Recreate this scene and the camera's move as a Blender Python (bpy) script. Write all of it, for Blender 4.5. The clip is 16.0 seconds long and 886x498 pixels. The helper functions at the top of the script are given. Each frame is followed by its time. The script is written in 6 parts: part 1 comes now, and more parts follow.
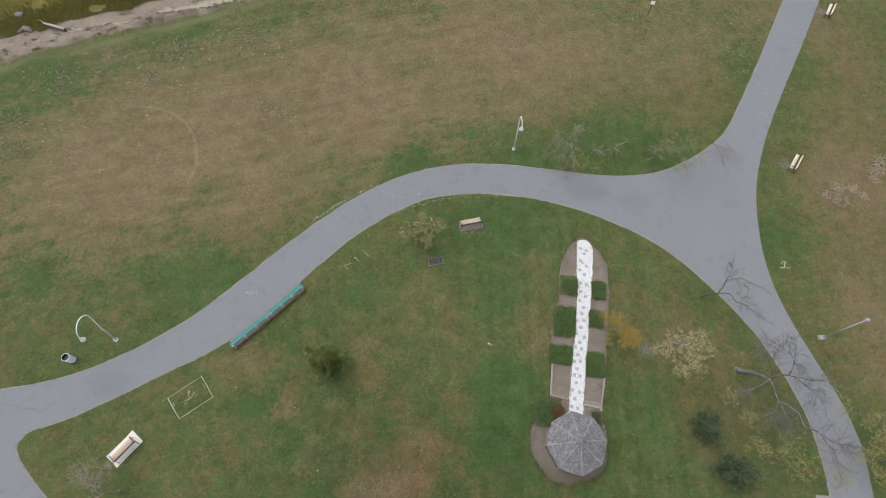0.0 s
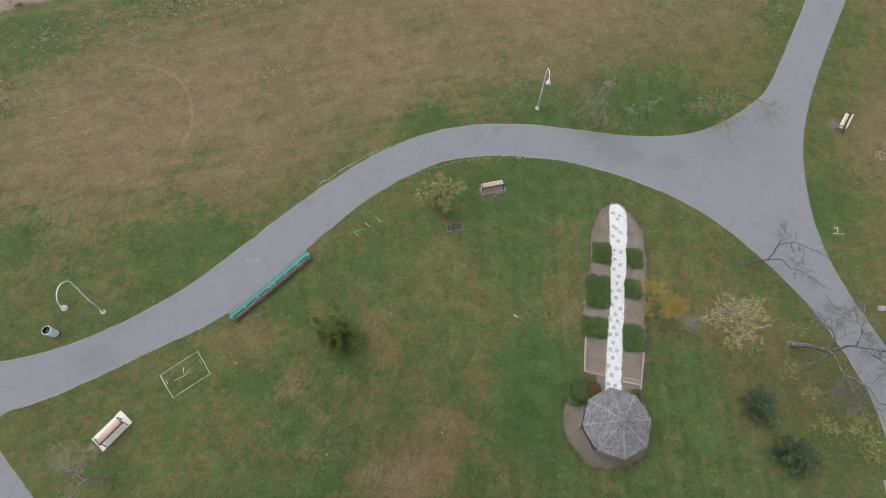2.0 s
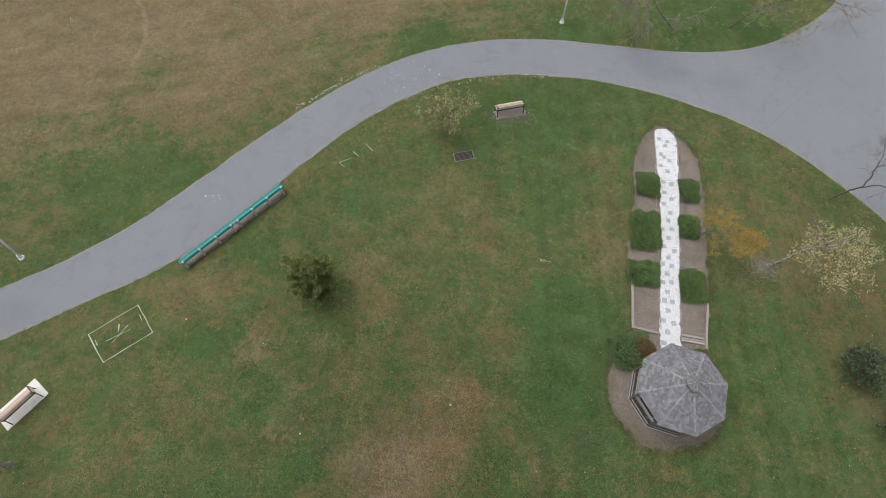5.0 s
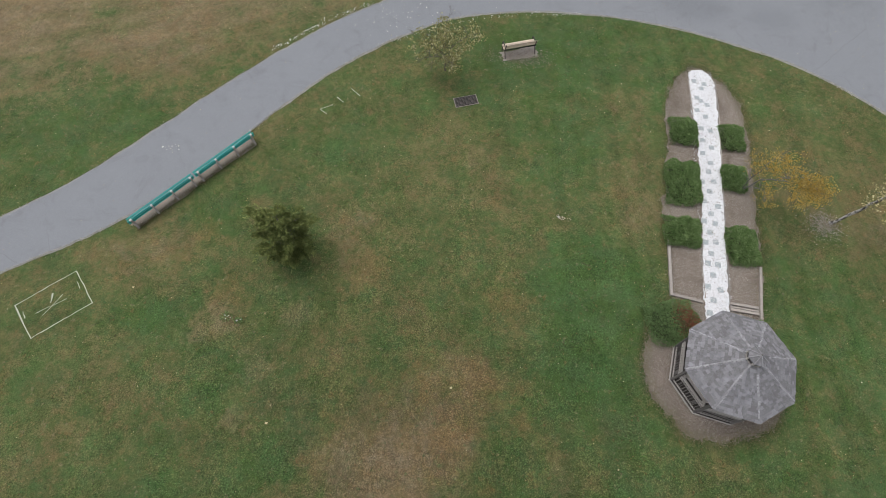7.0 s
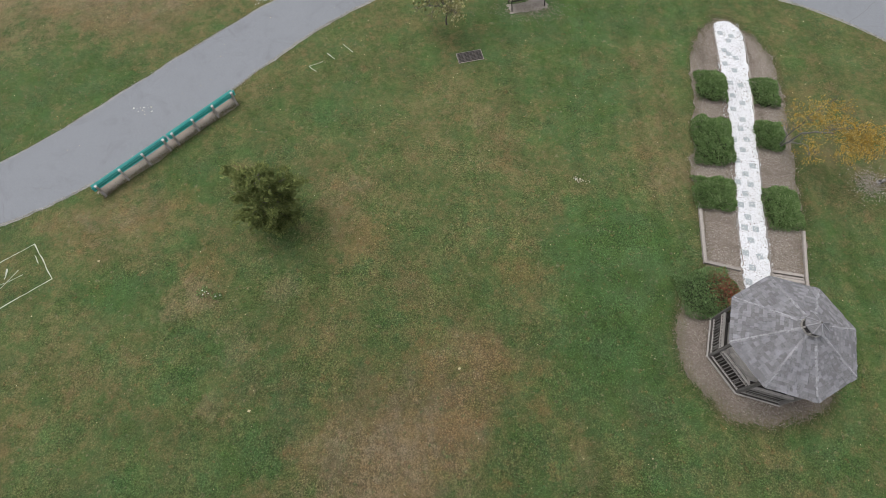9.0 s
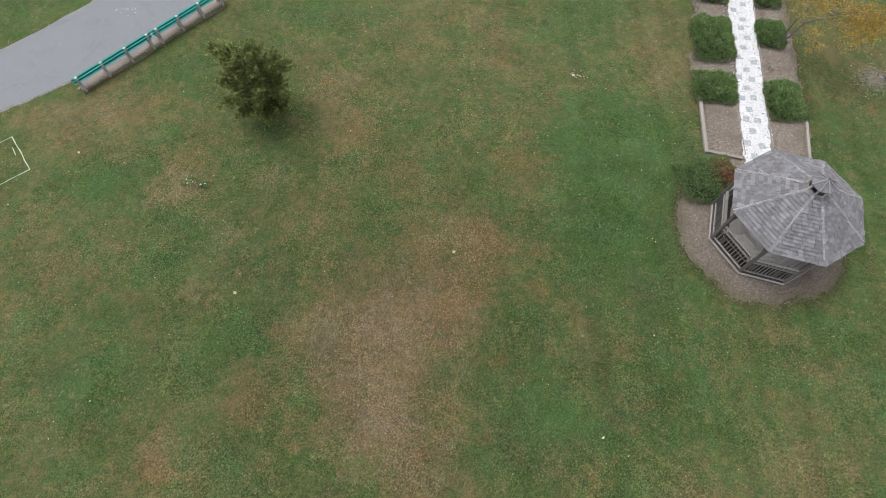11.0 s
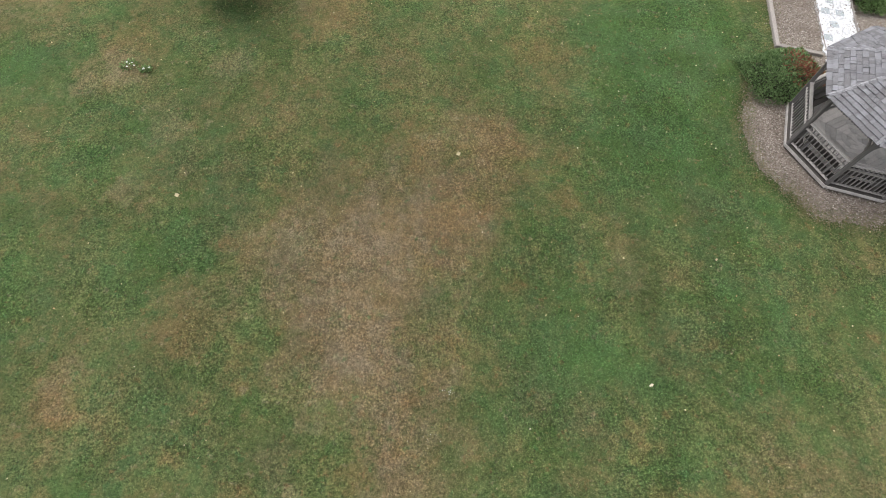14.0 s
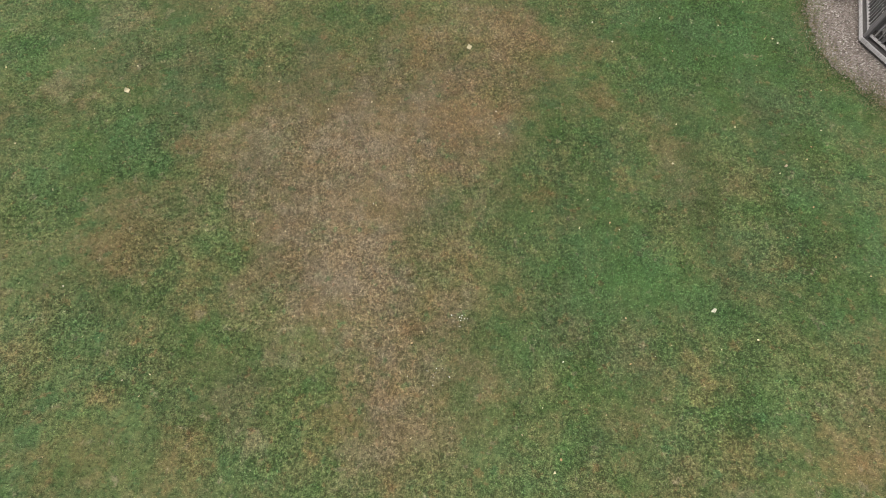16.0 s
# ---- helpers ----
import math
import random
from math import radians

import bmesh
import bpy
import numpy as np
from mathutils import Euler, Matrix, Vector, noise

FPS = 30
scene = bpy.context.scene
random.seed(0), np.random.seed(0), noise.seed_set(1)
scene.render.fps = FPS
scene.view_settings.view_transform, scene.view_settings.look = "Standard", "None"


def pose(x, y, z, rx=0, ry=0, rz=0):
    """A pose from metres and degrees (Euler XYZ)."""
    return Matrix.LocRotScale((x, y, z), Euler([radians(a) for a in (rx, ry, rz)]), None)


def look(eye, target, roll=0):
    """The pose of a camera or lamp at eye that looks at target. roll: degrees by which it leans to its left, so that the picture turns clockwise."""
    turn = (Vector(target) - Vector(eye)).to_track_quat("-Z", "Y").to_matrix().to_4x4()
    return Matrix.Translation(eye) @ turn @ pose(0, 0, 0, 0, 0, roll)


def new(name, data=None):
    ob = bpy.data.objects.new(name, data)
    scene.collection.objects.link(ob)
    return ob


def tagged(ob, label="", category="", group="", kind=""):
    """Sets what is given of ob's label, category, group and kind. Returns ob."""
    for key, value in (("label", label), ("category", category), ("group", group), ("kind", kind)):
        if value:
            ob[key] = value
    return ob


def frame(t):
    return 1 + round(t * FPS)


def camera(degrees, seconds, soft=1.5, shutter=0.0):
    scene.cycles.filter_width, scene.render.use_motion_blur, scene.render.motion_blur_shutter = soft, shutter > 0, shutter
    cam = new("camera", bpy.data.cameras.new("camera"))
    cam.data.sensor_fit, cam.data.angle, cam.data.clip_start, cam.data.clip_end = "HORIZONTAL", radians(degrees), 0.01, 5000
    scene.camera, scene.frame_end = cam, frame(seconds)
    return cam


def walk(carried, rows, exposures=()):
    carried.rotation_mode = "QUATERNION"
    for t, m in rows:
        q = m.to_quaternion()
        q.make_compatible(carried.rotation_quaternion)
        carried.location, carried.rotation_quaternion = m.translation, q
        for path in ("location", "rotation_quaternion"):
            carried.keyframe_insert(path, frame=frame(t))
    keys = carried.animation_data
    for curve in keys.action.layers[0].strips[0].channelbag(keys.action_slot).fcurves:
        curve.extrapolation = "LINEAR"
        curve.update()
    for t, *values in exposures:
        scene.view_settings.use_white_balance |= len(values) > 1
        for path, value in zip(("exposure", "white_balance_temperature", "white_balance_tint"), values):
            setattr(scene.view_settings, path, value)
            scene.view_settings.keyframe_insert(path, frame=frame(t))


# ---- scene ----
cam = camera(80.57, 16.0, soft=0.68)
walk(cam, [
    (0, look((1.715, -2.329, 40.973), (1.588, 1.812, 31.871), 0.13)),
    (0.5, look((1.042, -2.613, 39.875), (0.912, 1.543, 30.780), 0.01)),
    (1, look((0.510, -2.675, 38.791), (0.391, 1.443, 29.679), 0.19)),
    (1.5, look((0.304, -2.973, 37.551), (0.179, 1.157, 28.444), 0.11)),
    (2, look((0.204, -3.099, 36.309), (0.082, 1.009, 27.192), 0.12)),
    (2.5, look((0.140, -3.348, 34.878), (0.016, 0.776, 25.769), 0.07)),
    (3, look((0.048, -3.473, 33.411), (-0.077, 0.652, 24.303), 0.04)),
    (3.5, look((-0.041, -3.583, 31.955), (-0.170, 0.551, 22.850), -0.05)),
    (4, look((-0.146, -3.699, 30.492), (-0.270, 0.447, 21.393), -0.03)),
    (6.5, look((-0.004, -4.113, 22.965), (-0.198, 0.150, 13.921), -1.08)),
    (7, look((0.007, -4.001, 21.974), (-0.174, 0.262, 12.931), -0.98)),
    (7.5, look((-0.043, -3.852, 21.079), (-0.202, 0.401, 12.030), -0.86)),
    (8, look((-0.111, -3.745, 20.279), (-0.258, 0.499, 11.226), -0.85)),
    (10.3, look((-0.568, -6.204, 17.496), (-0.606, -1.974, 8.435), -0.11)),
    (10.5, look((-0.473, -6.733, 17.207), (-0.499, -2.476, 8.158), 0.08)),
    (11, look((-0.260, -7.650, 16.650), (-0.290, -3.412, 7.592), 0.04)),
    (11.5, look((-0.099, -8.173, 16.126), (-0.160, -3.963, 7.056), -0.10)),
    (12, look((-0.072, -8.304, 15.375), (-0.141, -4.118, 6.293), -0.02)),
    (12.5, look((-0.097, -8.318, 14.524), (-0.161, -4.128, 5.444), 0.27)),
    (13, look((-0.138, -8.286, 13.717), (-0.208, -4.112, 4.630), 0.44)),
    (13.5, look((-0.203, -8.297, 12.867), (-0.282, -4.144, 3.771), 0.57)),
    (14, look((-0.147, -8.361, 12.008), (-0.237, -4.198, 2.916), 0.70)),
    (14.5, look((-0.125, -8.568, 11.125), (-0.192, -4.418, 2.028), 1.05)),
    (15, look((-0.147, -8.921, 10.296), (-0.216, -4.758, 1.204), 1.08)),
    (15.5, look((-0.251, -9.057, 9.690), (-0.301, -4.936, 0.579), 1.37)),
    (16, look((-0.309, -9.149, 8.975), (-0.361, -5.000, -0.124), 1.37)),
], exposures=[(0, 0.18), (7, 0.18), (10.5, 0.42), (12.5, 0.52), (16, 0.75)])

# ---- light: an overcast autumn day ----
SUN_ELEV, SUN_ROT = radians(68), radians(302)
world = bpy.data.worlds.new("overcast_sky")
scene.world = world
world.use_nodes = True
wn, wl = world.node_tree.nodes, world.node_tree.links
wn.clear()
sky = wn.new("ShaderNodeTexSky")
sky.sky_type, sky.sun_disc, sky.sun_elevation, sky.sun_rotation = "NISHITA", False, SUN_ELEV, SUN_ROT
sky.air_density, sky.dust_density, sky.ozone_density = 1.0, 4.0, 1.0
cloud = wn.new("ShaderNodeHueSaturation")
cloud.inputs["Saturation"].default_value = 0.25
bg, out = wn.new("ShaderNodeBackground"), wn.new("ShaderNodeOutputWorld")
bg.inputs["Strength"].default_value = 0.19
wl.new(sky.outputs[0], cloud.inputs["Color"])
wl.new(cloud.outputs[0], bg.inputs["Color"])
wl.new(bg.outputs[0], out.inputs[0])
sun = new("sun", bpy.data.lights.new("sun", "SUN"))
sun.data.energy, sun.data.angle, sun.data.color = 0.27, radians(70), (1.0, 0.97, 0.93)
sun.matrix_world = look((0, 0, 60), (20.6, -12.9, 0))

# ---- materials ----


class Nodes:
    """Short hand for building a node material."""

    def __init__(self, name):
        self.mat = bpy.data.materials.new(name)
        self.mat.use_nodes = True
        self.n, self.l = self.mat.node_tree.nodes, self.mat.node_tree.links
        self.bsdf = self.n["Principled BSDF"]
        self.geo = self.n.new("ShaderNodeNewGeometry")
        self.tex = self.n.new("ShaderNodeTexCoord")

    def put(self, socket, value):
        if isinstance(value, bpy.types.NodeSocket):
            self.l.new(value, socket)
        else:
            socket.default_value = value

    def noise(self, scale, detail=4.0, rough=0.55, vec=None, dist=0.0):
        t = self.n.new("ShaderNodeTexNoise")
        t.inputs["Scale"].default_value, t.inputs["Detail"].default_value = scale, detail
        t.inputs["Roughness"].default_value, t.inputs["Distortion"].default_value = rough, dist
        self.l.new(self.vmath("ADD", vec or self.geo.outputs["Position"], (137.3, 271.9, 58.1)), t.inputs["Vector"])
        return t.outputs["Fac"]

    def noise_colour(self, scale, detail=2.0):
        t = self.n.new("ShaderNodeTexNoise")
        t.inputs["Scale"].default_value, t.inputs["Detail"].default_value = scale, detail
        self.l.new(self.vmath("ADD", self.geo.outputs["Position"], (137.3, 271.9, 58.1)), t.inputs["Vector"])
        return t.outputs["Color"]

    def voronoi(self, scale, out="Color", vec=None, feature="F1"):
        t = self.n.new("ShaderNodeTexVoronoi")
        t.feature = feature
        t.inputs["Scale"].default_value = scale
        self.l.new(vec or self.geo.outputs["Position"], t.inputs["Vector"])
        return t.outputs[out]

    def math(self, op, a, b=0.0, c=0.0):
        m = self.n.new("ShaderNodeMath")
        m.operation = op
        for s, v in zip(m.inputs, (a, b, c)):
            self.put(s, v)
        return m.outputs[0]

    def vmath(self, op, a, b=(0, 0, 0)):
        m = self.n.new("ShaderNodeVectorMath")
        m.operation = op
        self.put(m.inputs[0], a)
        self.put(m.inputs[1], b)
        return m.outputs["Value"] if op in ("LENGTH", "DOT_PRODUCT", "DISTANCE") else m.outputs[0]

    def ramp(self, fac, lo, hi, a=0.0, b=1.0):
        m = self.n.new("ShaderNodeMapRange")
        m.interpolation_type = "SMOOTHSTEP"
        for s, v in zip(m.inputs, (fac, lo, hi, a, b)):
            self.put(s, v)
        return m.outputs[0]

    def mix(self, fac, a, b, blend="MIX"):
        m = self.n.new("ShaderNodeMix")
        m.data_type, m.blend_type = "RGBA", blend
        self.put(m.inputs[0], fac)
        for s, v in ((m.inputs[6], a), (m.inputs[7], b)):
            self.put(s, (*v, 1.0) if isinstance(v, tuple) and len(v) == 3 else v)
        return m.outputs[2]

    def point(self, x, y, z):
        """A point whose height may be a socket."""
        m = self.n.new("ShaderNodeCombineXYZ")
        for s, v in zip(m.inputs, (x, y, z)):
            self.put(s, v)
        return m.outputs[0]

    def random(self):
        return self.n.new("ShaderNodeObjectInfo").outputs["Random"]

    def island(self):
        return self.geo.outputs["Random Per Island"]

    def stretched(self, sx, sy, sz, vec=None):
        return self.vmath("MULTIPLY", vec or self.tex.outputs["Object"], (sx, sy, sz))

    def done(self, colour, rough=0.8, bump=None, strength=0.3, distance=0.01, metal=0.0, spec=0.3):
        self.put(self.bsdf.inputs["Base Color"], (*colour, 1.0) if isinstance(colour, tuple) and len(colour) == 3 else colour)
        self.put(self.bsdf.inputs["Roughness"], rough)
        self.bsdf.inputs["Metallic"].default_value = metal
        self.bsdf.inputs["Specular IOR Level"].default_value = spec
        if bump is not None:
            b = self.n.new("ShaderNodeBump")
            b.inputs["Strength"].default_value, b.inputs["Distance"].default_value = strength, distance
            self.put(b.inputs["Height"], bump)
            self.l.new(b.outputs[0], self.bsdf.inputs["Normal"])
        return self.mat


# stretches of the lawn that are dry (positive) or lush (negative): x, y, radius, amount
DRY_NEAR = [
    (-3.2, -3.5, 2.5, 0.48), (-2.2, -5.9, 1.5, 0.35), (-0.4, -7.7, 1.6, 0.30), (-0.5, 0.6, 1.6, 0.30), (-4.5, 1.9, 1.7, 0.25), (-10.2, 2.7, 1.2, 0.40),
    (-6.5, -4.9, 1.0, 0.35), (-8.7, -6.7, 0.7, 0.50), (1.1, 0.4, 1.1, 0.40), (7.3, -7.7, 1.3, 0.30), (9.7, -7.2, 1.2, 0.25), (-13.4, 5.4, 2.3, 0.25),
    (-4.9, 5.3, 1.6, 0.35), (-1.9, 2.8, 1.2, 0.25), (0.1, -1.8, 1.2, 0.40), (0.5, 10.5, 3.1, 0.25), (-13.6, 6.7, 1.6, 0.30), (-15.9, 6.0, 1.6, 0.35),
    (-4.9, 7.5, 2.1, 0.30), (-0.3, -2.2, 2.0, 0.30), (-6.4, 5.0, 1.6, -0.22), (8.2, 10.0, 1.4, 0.30),
    (-1.5, -1.2, 2.4, 0.24), (-1.4, -4.2, 2.4, 0.22), (-3.2, -2.2, 2.6, 0.22),
]
LUSH_NEAR = [
    (6.6, 4.8, 3.0, -0.50), (5.2, 0.7, 2.2, -0.35), (2.6, -3.0, 1.3, -0.35), (2.5, -5.3, 1.9, -0.35), (7.7, -2.2, 2.0, -0.30), (6.9, -4.9, 1.6, -0.20),
    (-7.3, -3.6, 1.3, -0.40), (-6.3, -1.9, 1.0, -0.20), (-11.0, -5.0, 1.6, -0.25), (-13.2, 2.8, 1.0, -0.45), (-6.7, -8.0, 1.5, -0.25), (-9.8, 0.2, 1.6, -0.25),
    (-2.2, 1.9, 0.9, -0.30), (1.6, -7.7, 1.6, -0.20), (-4.5, -5.5, 0.6, -0.40), (4.2, 17.6, 3.8, -0.45), (-5.3, 12.1, 2.0, -0.35), (5.6, 11.6, 2.8, -0.30),
    (6.1, 4.8, 2.0, -0.40), (-11.5, 8.2, 1.6, -0.30), (-13.7, 3.0, 1.0, -0.40), (-20.6, 9.7, 3.1, -0.30), (8.8, 19.8, 4.2, -0.30),
]
DRY_EAST = [(19.0, 10.0, 4.0, 0.25), (22.5, 5.0, 5.0, 0.30), (36.0, 8.0, 5.0, 0.55), (37.0, 14.0, 4.0, 0.45), (37.5, 24.0, 5.5, 0.55), (40.5, 33.0, 5.5, 0.40), (38.5, 45.0, 4.0, 0.30), (42.0, 19.5, 5.0, 0.35), (36.0, 12.5, 3.0, 0.20), (8.9, 12.0, 1.3, 0.32), (8.6, 8.0, 1.1, 0.28), (9.3, 15.2, 1.3, 0.28), (-1.9, -6.4, 1.6, 0.24), (-2.2, -7.9, 1.5, 0.22), (-1.0, -5.1, 1.4, 0.28), (-3.2, -4.7, 1.2, 0.20), (-0.4, -7.4, 1.2, 0.22)]
LUSH_EAST = [(-18.6, 14.1, 3.2, -0.40), (-33.5, 13.6, 3.5, -0.30), (-1.7, 24.9, 2.2, -0.30), (6.6, 1.5, 3.0, -0.22), (16.5, 2.5, 4.0, -0.30), (15.0, -4.0, 3.5, -0.35), (17.0, -7.5, 4.0, -0.30), (20.0, -4.5, 3.0, -0.20), (22.0, -9.0, 4.0, -0.30)]
DRY_FAR = [
    (-25.9, 29.3, 8.2, 0.50), (-12.7, 34.0, 9.1, 0.55), (1.4, 38.2, 8.2, 0.45), (12.9, 37.1, 6.9, 0.40), (24.2, 35.3, 5.7, 0.35), (-29.1, 21.6, 6.2, 0.35),
    (-19.2, 23.7, 7.8, 0.30), (42.5, 40.4, 4.7, 0.45), (38.0, 24.4, 4.7, 0.35), (34.9, 17.0, 3.9, 0.20), (-34.6, 25.7, 4.3, 0.30), (-6.1, 30.0, 6.6, 0.30),
    (7.3, 43.2, 9.1, 0.25), (-17.0, 18.8, 3.6, 0.34), (-28.5, 18.5, 6.0, 0.20), (-13.5, 21.5, 3.6, 0.28), (-36.0, 20.0, 6.0, 0.20), (-24.5, 9.0, 2.6, 0.15),
]
LUSH_FAR = [
    (-40.6, 33.5, 5.6, -0.45), (-28.8, 40.9, 5.6, -0.40), (-16.0, 44.1, 5.5, -0.25), (-24.9, 15.2, 3.5, -0.15), (-22.0, 12.0, 2.0, -0.15), (-1.3, 44.6, 2.5, -0.35),
    (-2.5, 24.9, 2.6, -0.45), (8.0, 26.5, 4.3, -0.35), (16.7, 28.1, 4.3, -0.40), (22.3, 26.4, 3.2, -0.40), (29.7, 18.4, 2.5, -0.45), (31.0, 38.5, 2.3, -0.30),
    (37.0, 37.2, 2.9, -0.30), (-30.5, 13.2, 4.8, -0.05), (-19.7, 40.7, 3.6, -0.20),
]

# small patches: rusty thatch, vivid clover, bleached grass, dark turf and painted shade: x, y, radius
RUSTY = [
    (-6.4, -5.2, 0.85), (-6.3, -8.8, 0.63), (-6, -8.1, 0.47), (0.1, -1.6, 0.98), (1.4, 0.1, 0.91), (1.5, -3.8, 0.39), (3.2, -3.4, 0.29), (-2, -8.2, 0.47),
    (4.1, -7.3, 0.48), (6.2, -8.5, 0.73), (-4.7, -6.4, 0.4), (2.9, -1.4, 0.43), (-1.2, -7.7, 0.42), (-4.3, -8.9, 0.53), (-7.3, -7.4, 0.48), (6.3, -5.2, 0.38),
    (4.5, -8.4, 0.36), (-4.8, -5.6, 0.58), (-8.8, -6.9, 0.57), (1.2, -0, 1.03), (-3.9, 5.2, 1.1), (2.2, 3.8, 1.06), (-11.6, 7, 0.68), (-10, 3.9, 1.07),
]
VIVID = [
    (-4.4, -5.5, 0.37), (5.9, 0.7, 1.47), (4.7, -1.5, 0.87), (2.5, -4.9, 0.86), (6.8, -6.1, 0.51), (4.5, -6.8, 0.45), (-6.8, -7.1, 0.77), (-8.3, -4.3, 0.65),
    (-5.3, -8.2, 0.47), (3.8, -5.6, 0.63), (1.2, -6.9, 0.59), (0.8, -8.5, 0.73), (5.6, -7.5, 0.58), (8.8, 0.3, 0.92), (6.1, -2.6, 0.83), (-9.6, -0.5, 0.76),
    (0.1, -7.7, 0.38), (6.2, -7.7, 0.38), (5.7, 3.1, 1.49), (5, -0.7, 1.01), (-12.9, 2.3, 1.09), (-8.7, -3.7, 0.93), (-10.9, -4.6, 0.91), (5, 4.4, 1.5),
    (4, -0.6, 0.96), (-12.6, 2.6, 0.73), (6.9, 5.8, 1.33),
]
PALE = [
    (-0, -6.4, 0.22), (-0.5, -7.3, 0.29), (-2.5, -5.6, 0.47), (-1.5, -8.7, 0.54), (-8.8, -1.4, 0.55), (-8.2, 0.8, 0.8), (0.3, -4.2, 0.44), (-2.3, -6.3, 0.25),
    (-4.1, -2.7, 0.7), (-2.1, -3.1, 1.03), (-2.9, -3.8, 1.01), (-1.4, -3.7, 0.78), (4.6, -9.1, 0.36), (-3.3, -8.6, 0.27), (-3.1, -7.1, 0.34), (-1, -8.3, 0.37),
    (-10.1, 2.8, 0.83), (-11, 2, 0.73), (-0.2, 1.6, 0.36), (-6.8, 3, 0.75),
]
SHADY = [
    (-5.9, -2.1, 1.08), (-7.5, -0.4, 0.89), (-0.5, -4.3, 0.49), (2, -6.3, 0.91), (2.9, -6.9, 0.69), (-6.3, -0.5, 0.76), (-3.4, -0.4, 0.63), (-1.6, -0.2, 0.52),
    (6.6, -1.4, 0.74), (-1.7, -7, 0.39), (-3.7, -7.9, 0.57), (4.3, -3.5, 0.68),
    # these darken the grass colour in place of shade under trees and bushes
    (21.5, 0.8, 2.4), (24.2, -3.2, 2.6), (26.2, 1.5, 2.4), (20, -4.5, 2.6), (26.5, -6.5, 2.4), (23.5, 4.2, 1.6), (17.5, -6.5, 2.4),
]


def lawn_nodes(k):
    """Colour and bump of mown autumn grass, dry in patches."""
    pos = k.vmath("MULTIPLY", k.geo.outputs["Position"], (1, 1, 0))
    wob = k.vmath("ADD", pos, k.vmath("MULTIPLY", k.vmath("SUBTRACT", k.noise_colour(0.8, 4.0), (0.5, 0.5, 0.5)), (2.2, 2.2, 0.0)))
    dry = k.math("MULTIPLY_ADD", k.noise(0.22, 5.0, 0.6, pos), 0.9, -0.12)
    dry = k.math("MULTIPLY_ADD", k.noise(1.1, 5.0, 0.65, pos), 1.0, k.math("SUBTRACT", dry, 0.5))
    dry = k.math("MULTIPLY_ADD", k.math("SUBTRACT", k.noise(2.4, 4.0, 0.6, pos), 0.5), 1.2, dry)
    across = k.math("MULTIPLY", k.vmath("DOT_PRODUCT", pos, (-0.30, 0.954, 0.0)), 0.9)
    along = k.vmath("ADD", k.vmath("MULTIPLY", (0.13, 0.0, 0.0), k.vmath("DOT_PRODUCT", pos, (0.954, 0.30, 0.0))), k.vmath("MULTIPLY", (0.0, 1.0, 0.0), across))
    streak = k.noise(1.0, 4.0, 0.6, along)
    far = k.ramp(k.vmath("DOT_PRODUCT", pos, (-0.42, 0.907, 0.0)), 18.5, 28.0)
    west = k.ramp(k.vmath("DOT_PRODUCT", pos, (1.0, 0.0, 0.0)), 2.0, 18.0, 1.0, 0.3)
    dry = k.math("MULTIPLY_ADD", k.math("MULTIPLY", k.math("SUBTRACT", streak, 0.5), k.math("MULTIPLY", west, far)), 1.0, dry)
    dry = k.math("MULTIPLY_ADD", far, 0.10, k.math("SUBTRACT", dry, 0.06))
    total = k.math("MULTIPLY", dry, 0.001)
    for x, y, r, amount in DRY_NEAR + LUSH_NEAR + LUSH_EAST + DRY_EAST + DRY_FAR + LUSH_FAR:
        near = k.ramp(k.vmath("DISTANCE", wob, k.point(x, y, total)), 1.45 * r, 0.25 * r)
        total = k.math("MULTIPLY_ADD", near, 0.00095 * amount, total)
    dry = k.math("MULTIPLY", total, 1000.0)
    tuft = k.noise(5.0, 4.0, 0.6, pos)
    fine = k.noise(17.0, 3.0, 0.65, pos)
    speck = k.noise(52.0, 2.0, 0.6, pos)
    dry = k.math("MULTIPLY_ADD", k.math("SUBTRACT", tuft, 0.5), 0.75, dry)
    dry = k.math("MULTIPLY_ADD", k.math("SUBTRACT", fine, 0.5), 0.55, dry)
    green = k.mix(k.ramp(k.noise(0.9, 4.0, 0.6, pos), 0.35, 0.65), (0.053, 0.090, 0.026), (0.060, 0.099, 0.037))
    olive = k.mix(k.ramp(k.noise(1.3, 4.0, 0.6, pos), 0.35, 0.65), (0.086, 0.100, 0.037), (0.108, 0.102, 0.044))
    straw = k.mix(k.ramp(k.noise(1.9, 4.0, 0.6, pos), 0.35, 0.65), (0.160, 0.118, 0.063), (0.152, 0.121, 0.076))
    c = k.mix(k.ramp(dry, -0.25, 0.6), green, olive)
    c = k.mix(k.ramp(dry, 0.35, 1.35), c, straw)
    # rusty thatch in loose patches, cool clover in others
    rust = k.ramp(k.noise(0.75, 5.0, 0.7, k.vmath("ADD", pos, (31.0, 7.0, 0.0))), 0.50, 0.72, 0.0, 0.45)
    c = k.mix(k.math("MULTIPLY", rust, k.ramp(dry, 0.15, 0.75)), c, (0.165, 0.098, 0.040))
    cool = k.ramp(k.noise(1.3, 5.0, 0.65, k.vmath("ADD", pos, (3.0, 57.0, 0.0))), 0.56, 0.74, 0.0, 0.6)
    c = k.mix(cool, c, (0.060, 0.096, 0.040))
    near_wob = k.vmath("ADD", pos, k.vmath("MULTIPLY", k.vmath("SUBTRACT", k.noise_colour(2.6, 5.0), (0.5, 0.5, 0.5)), (1.5, 1.5, 0.0)))
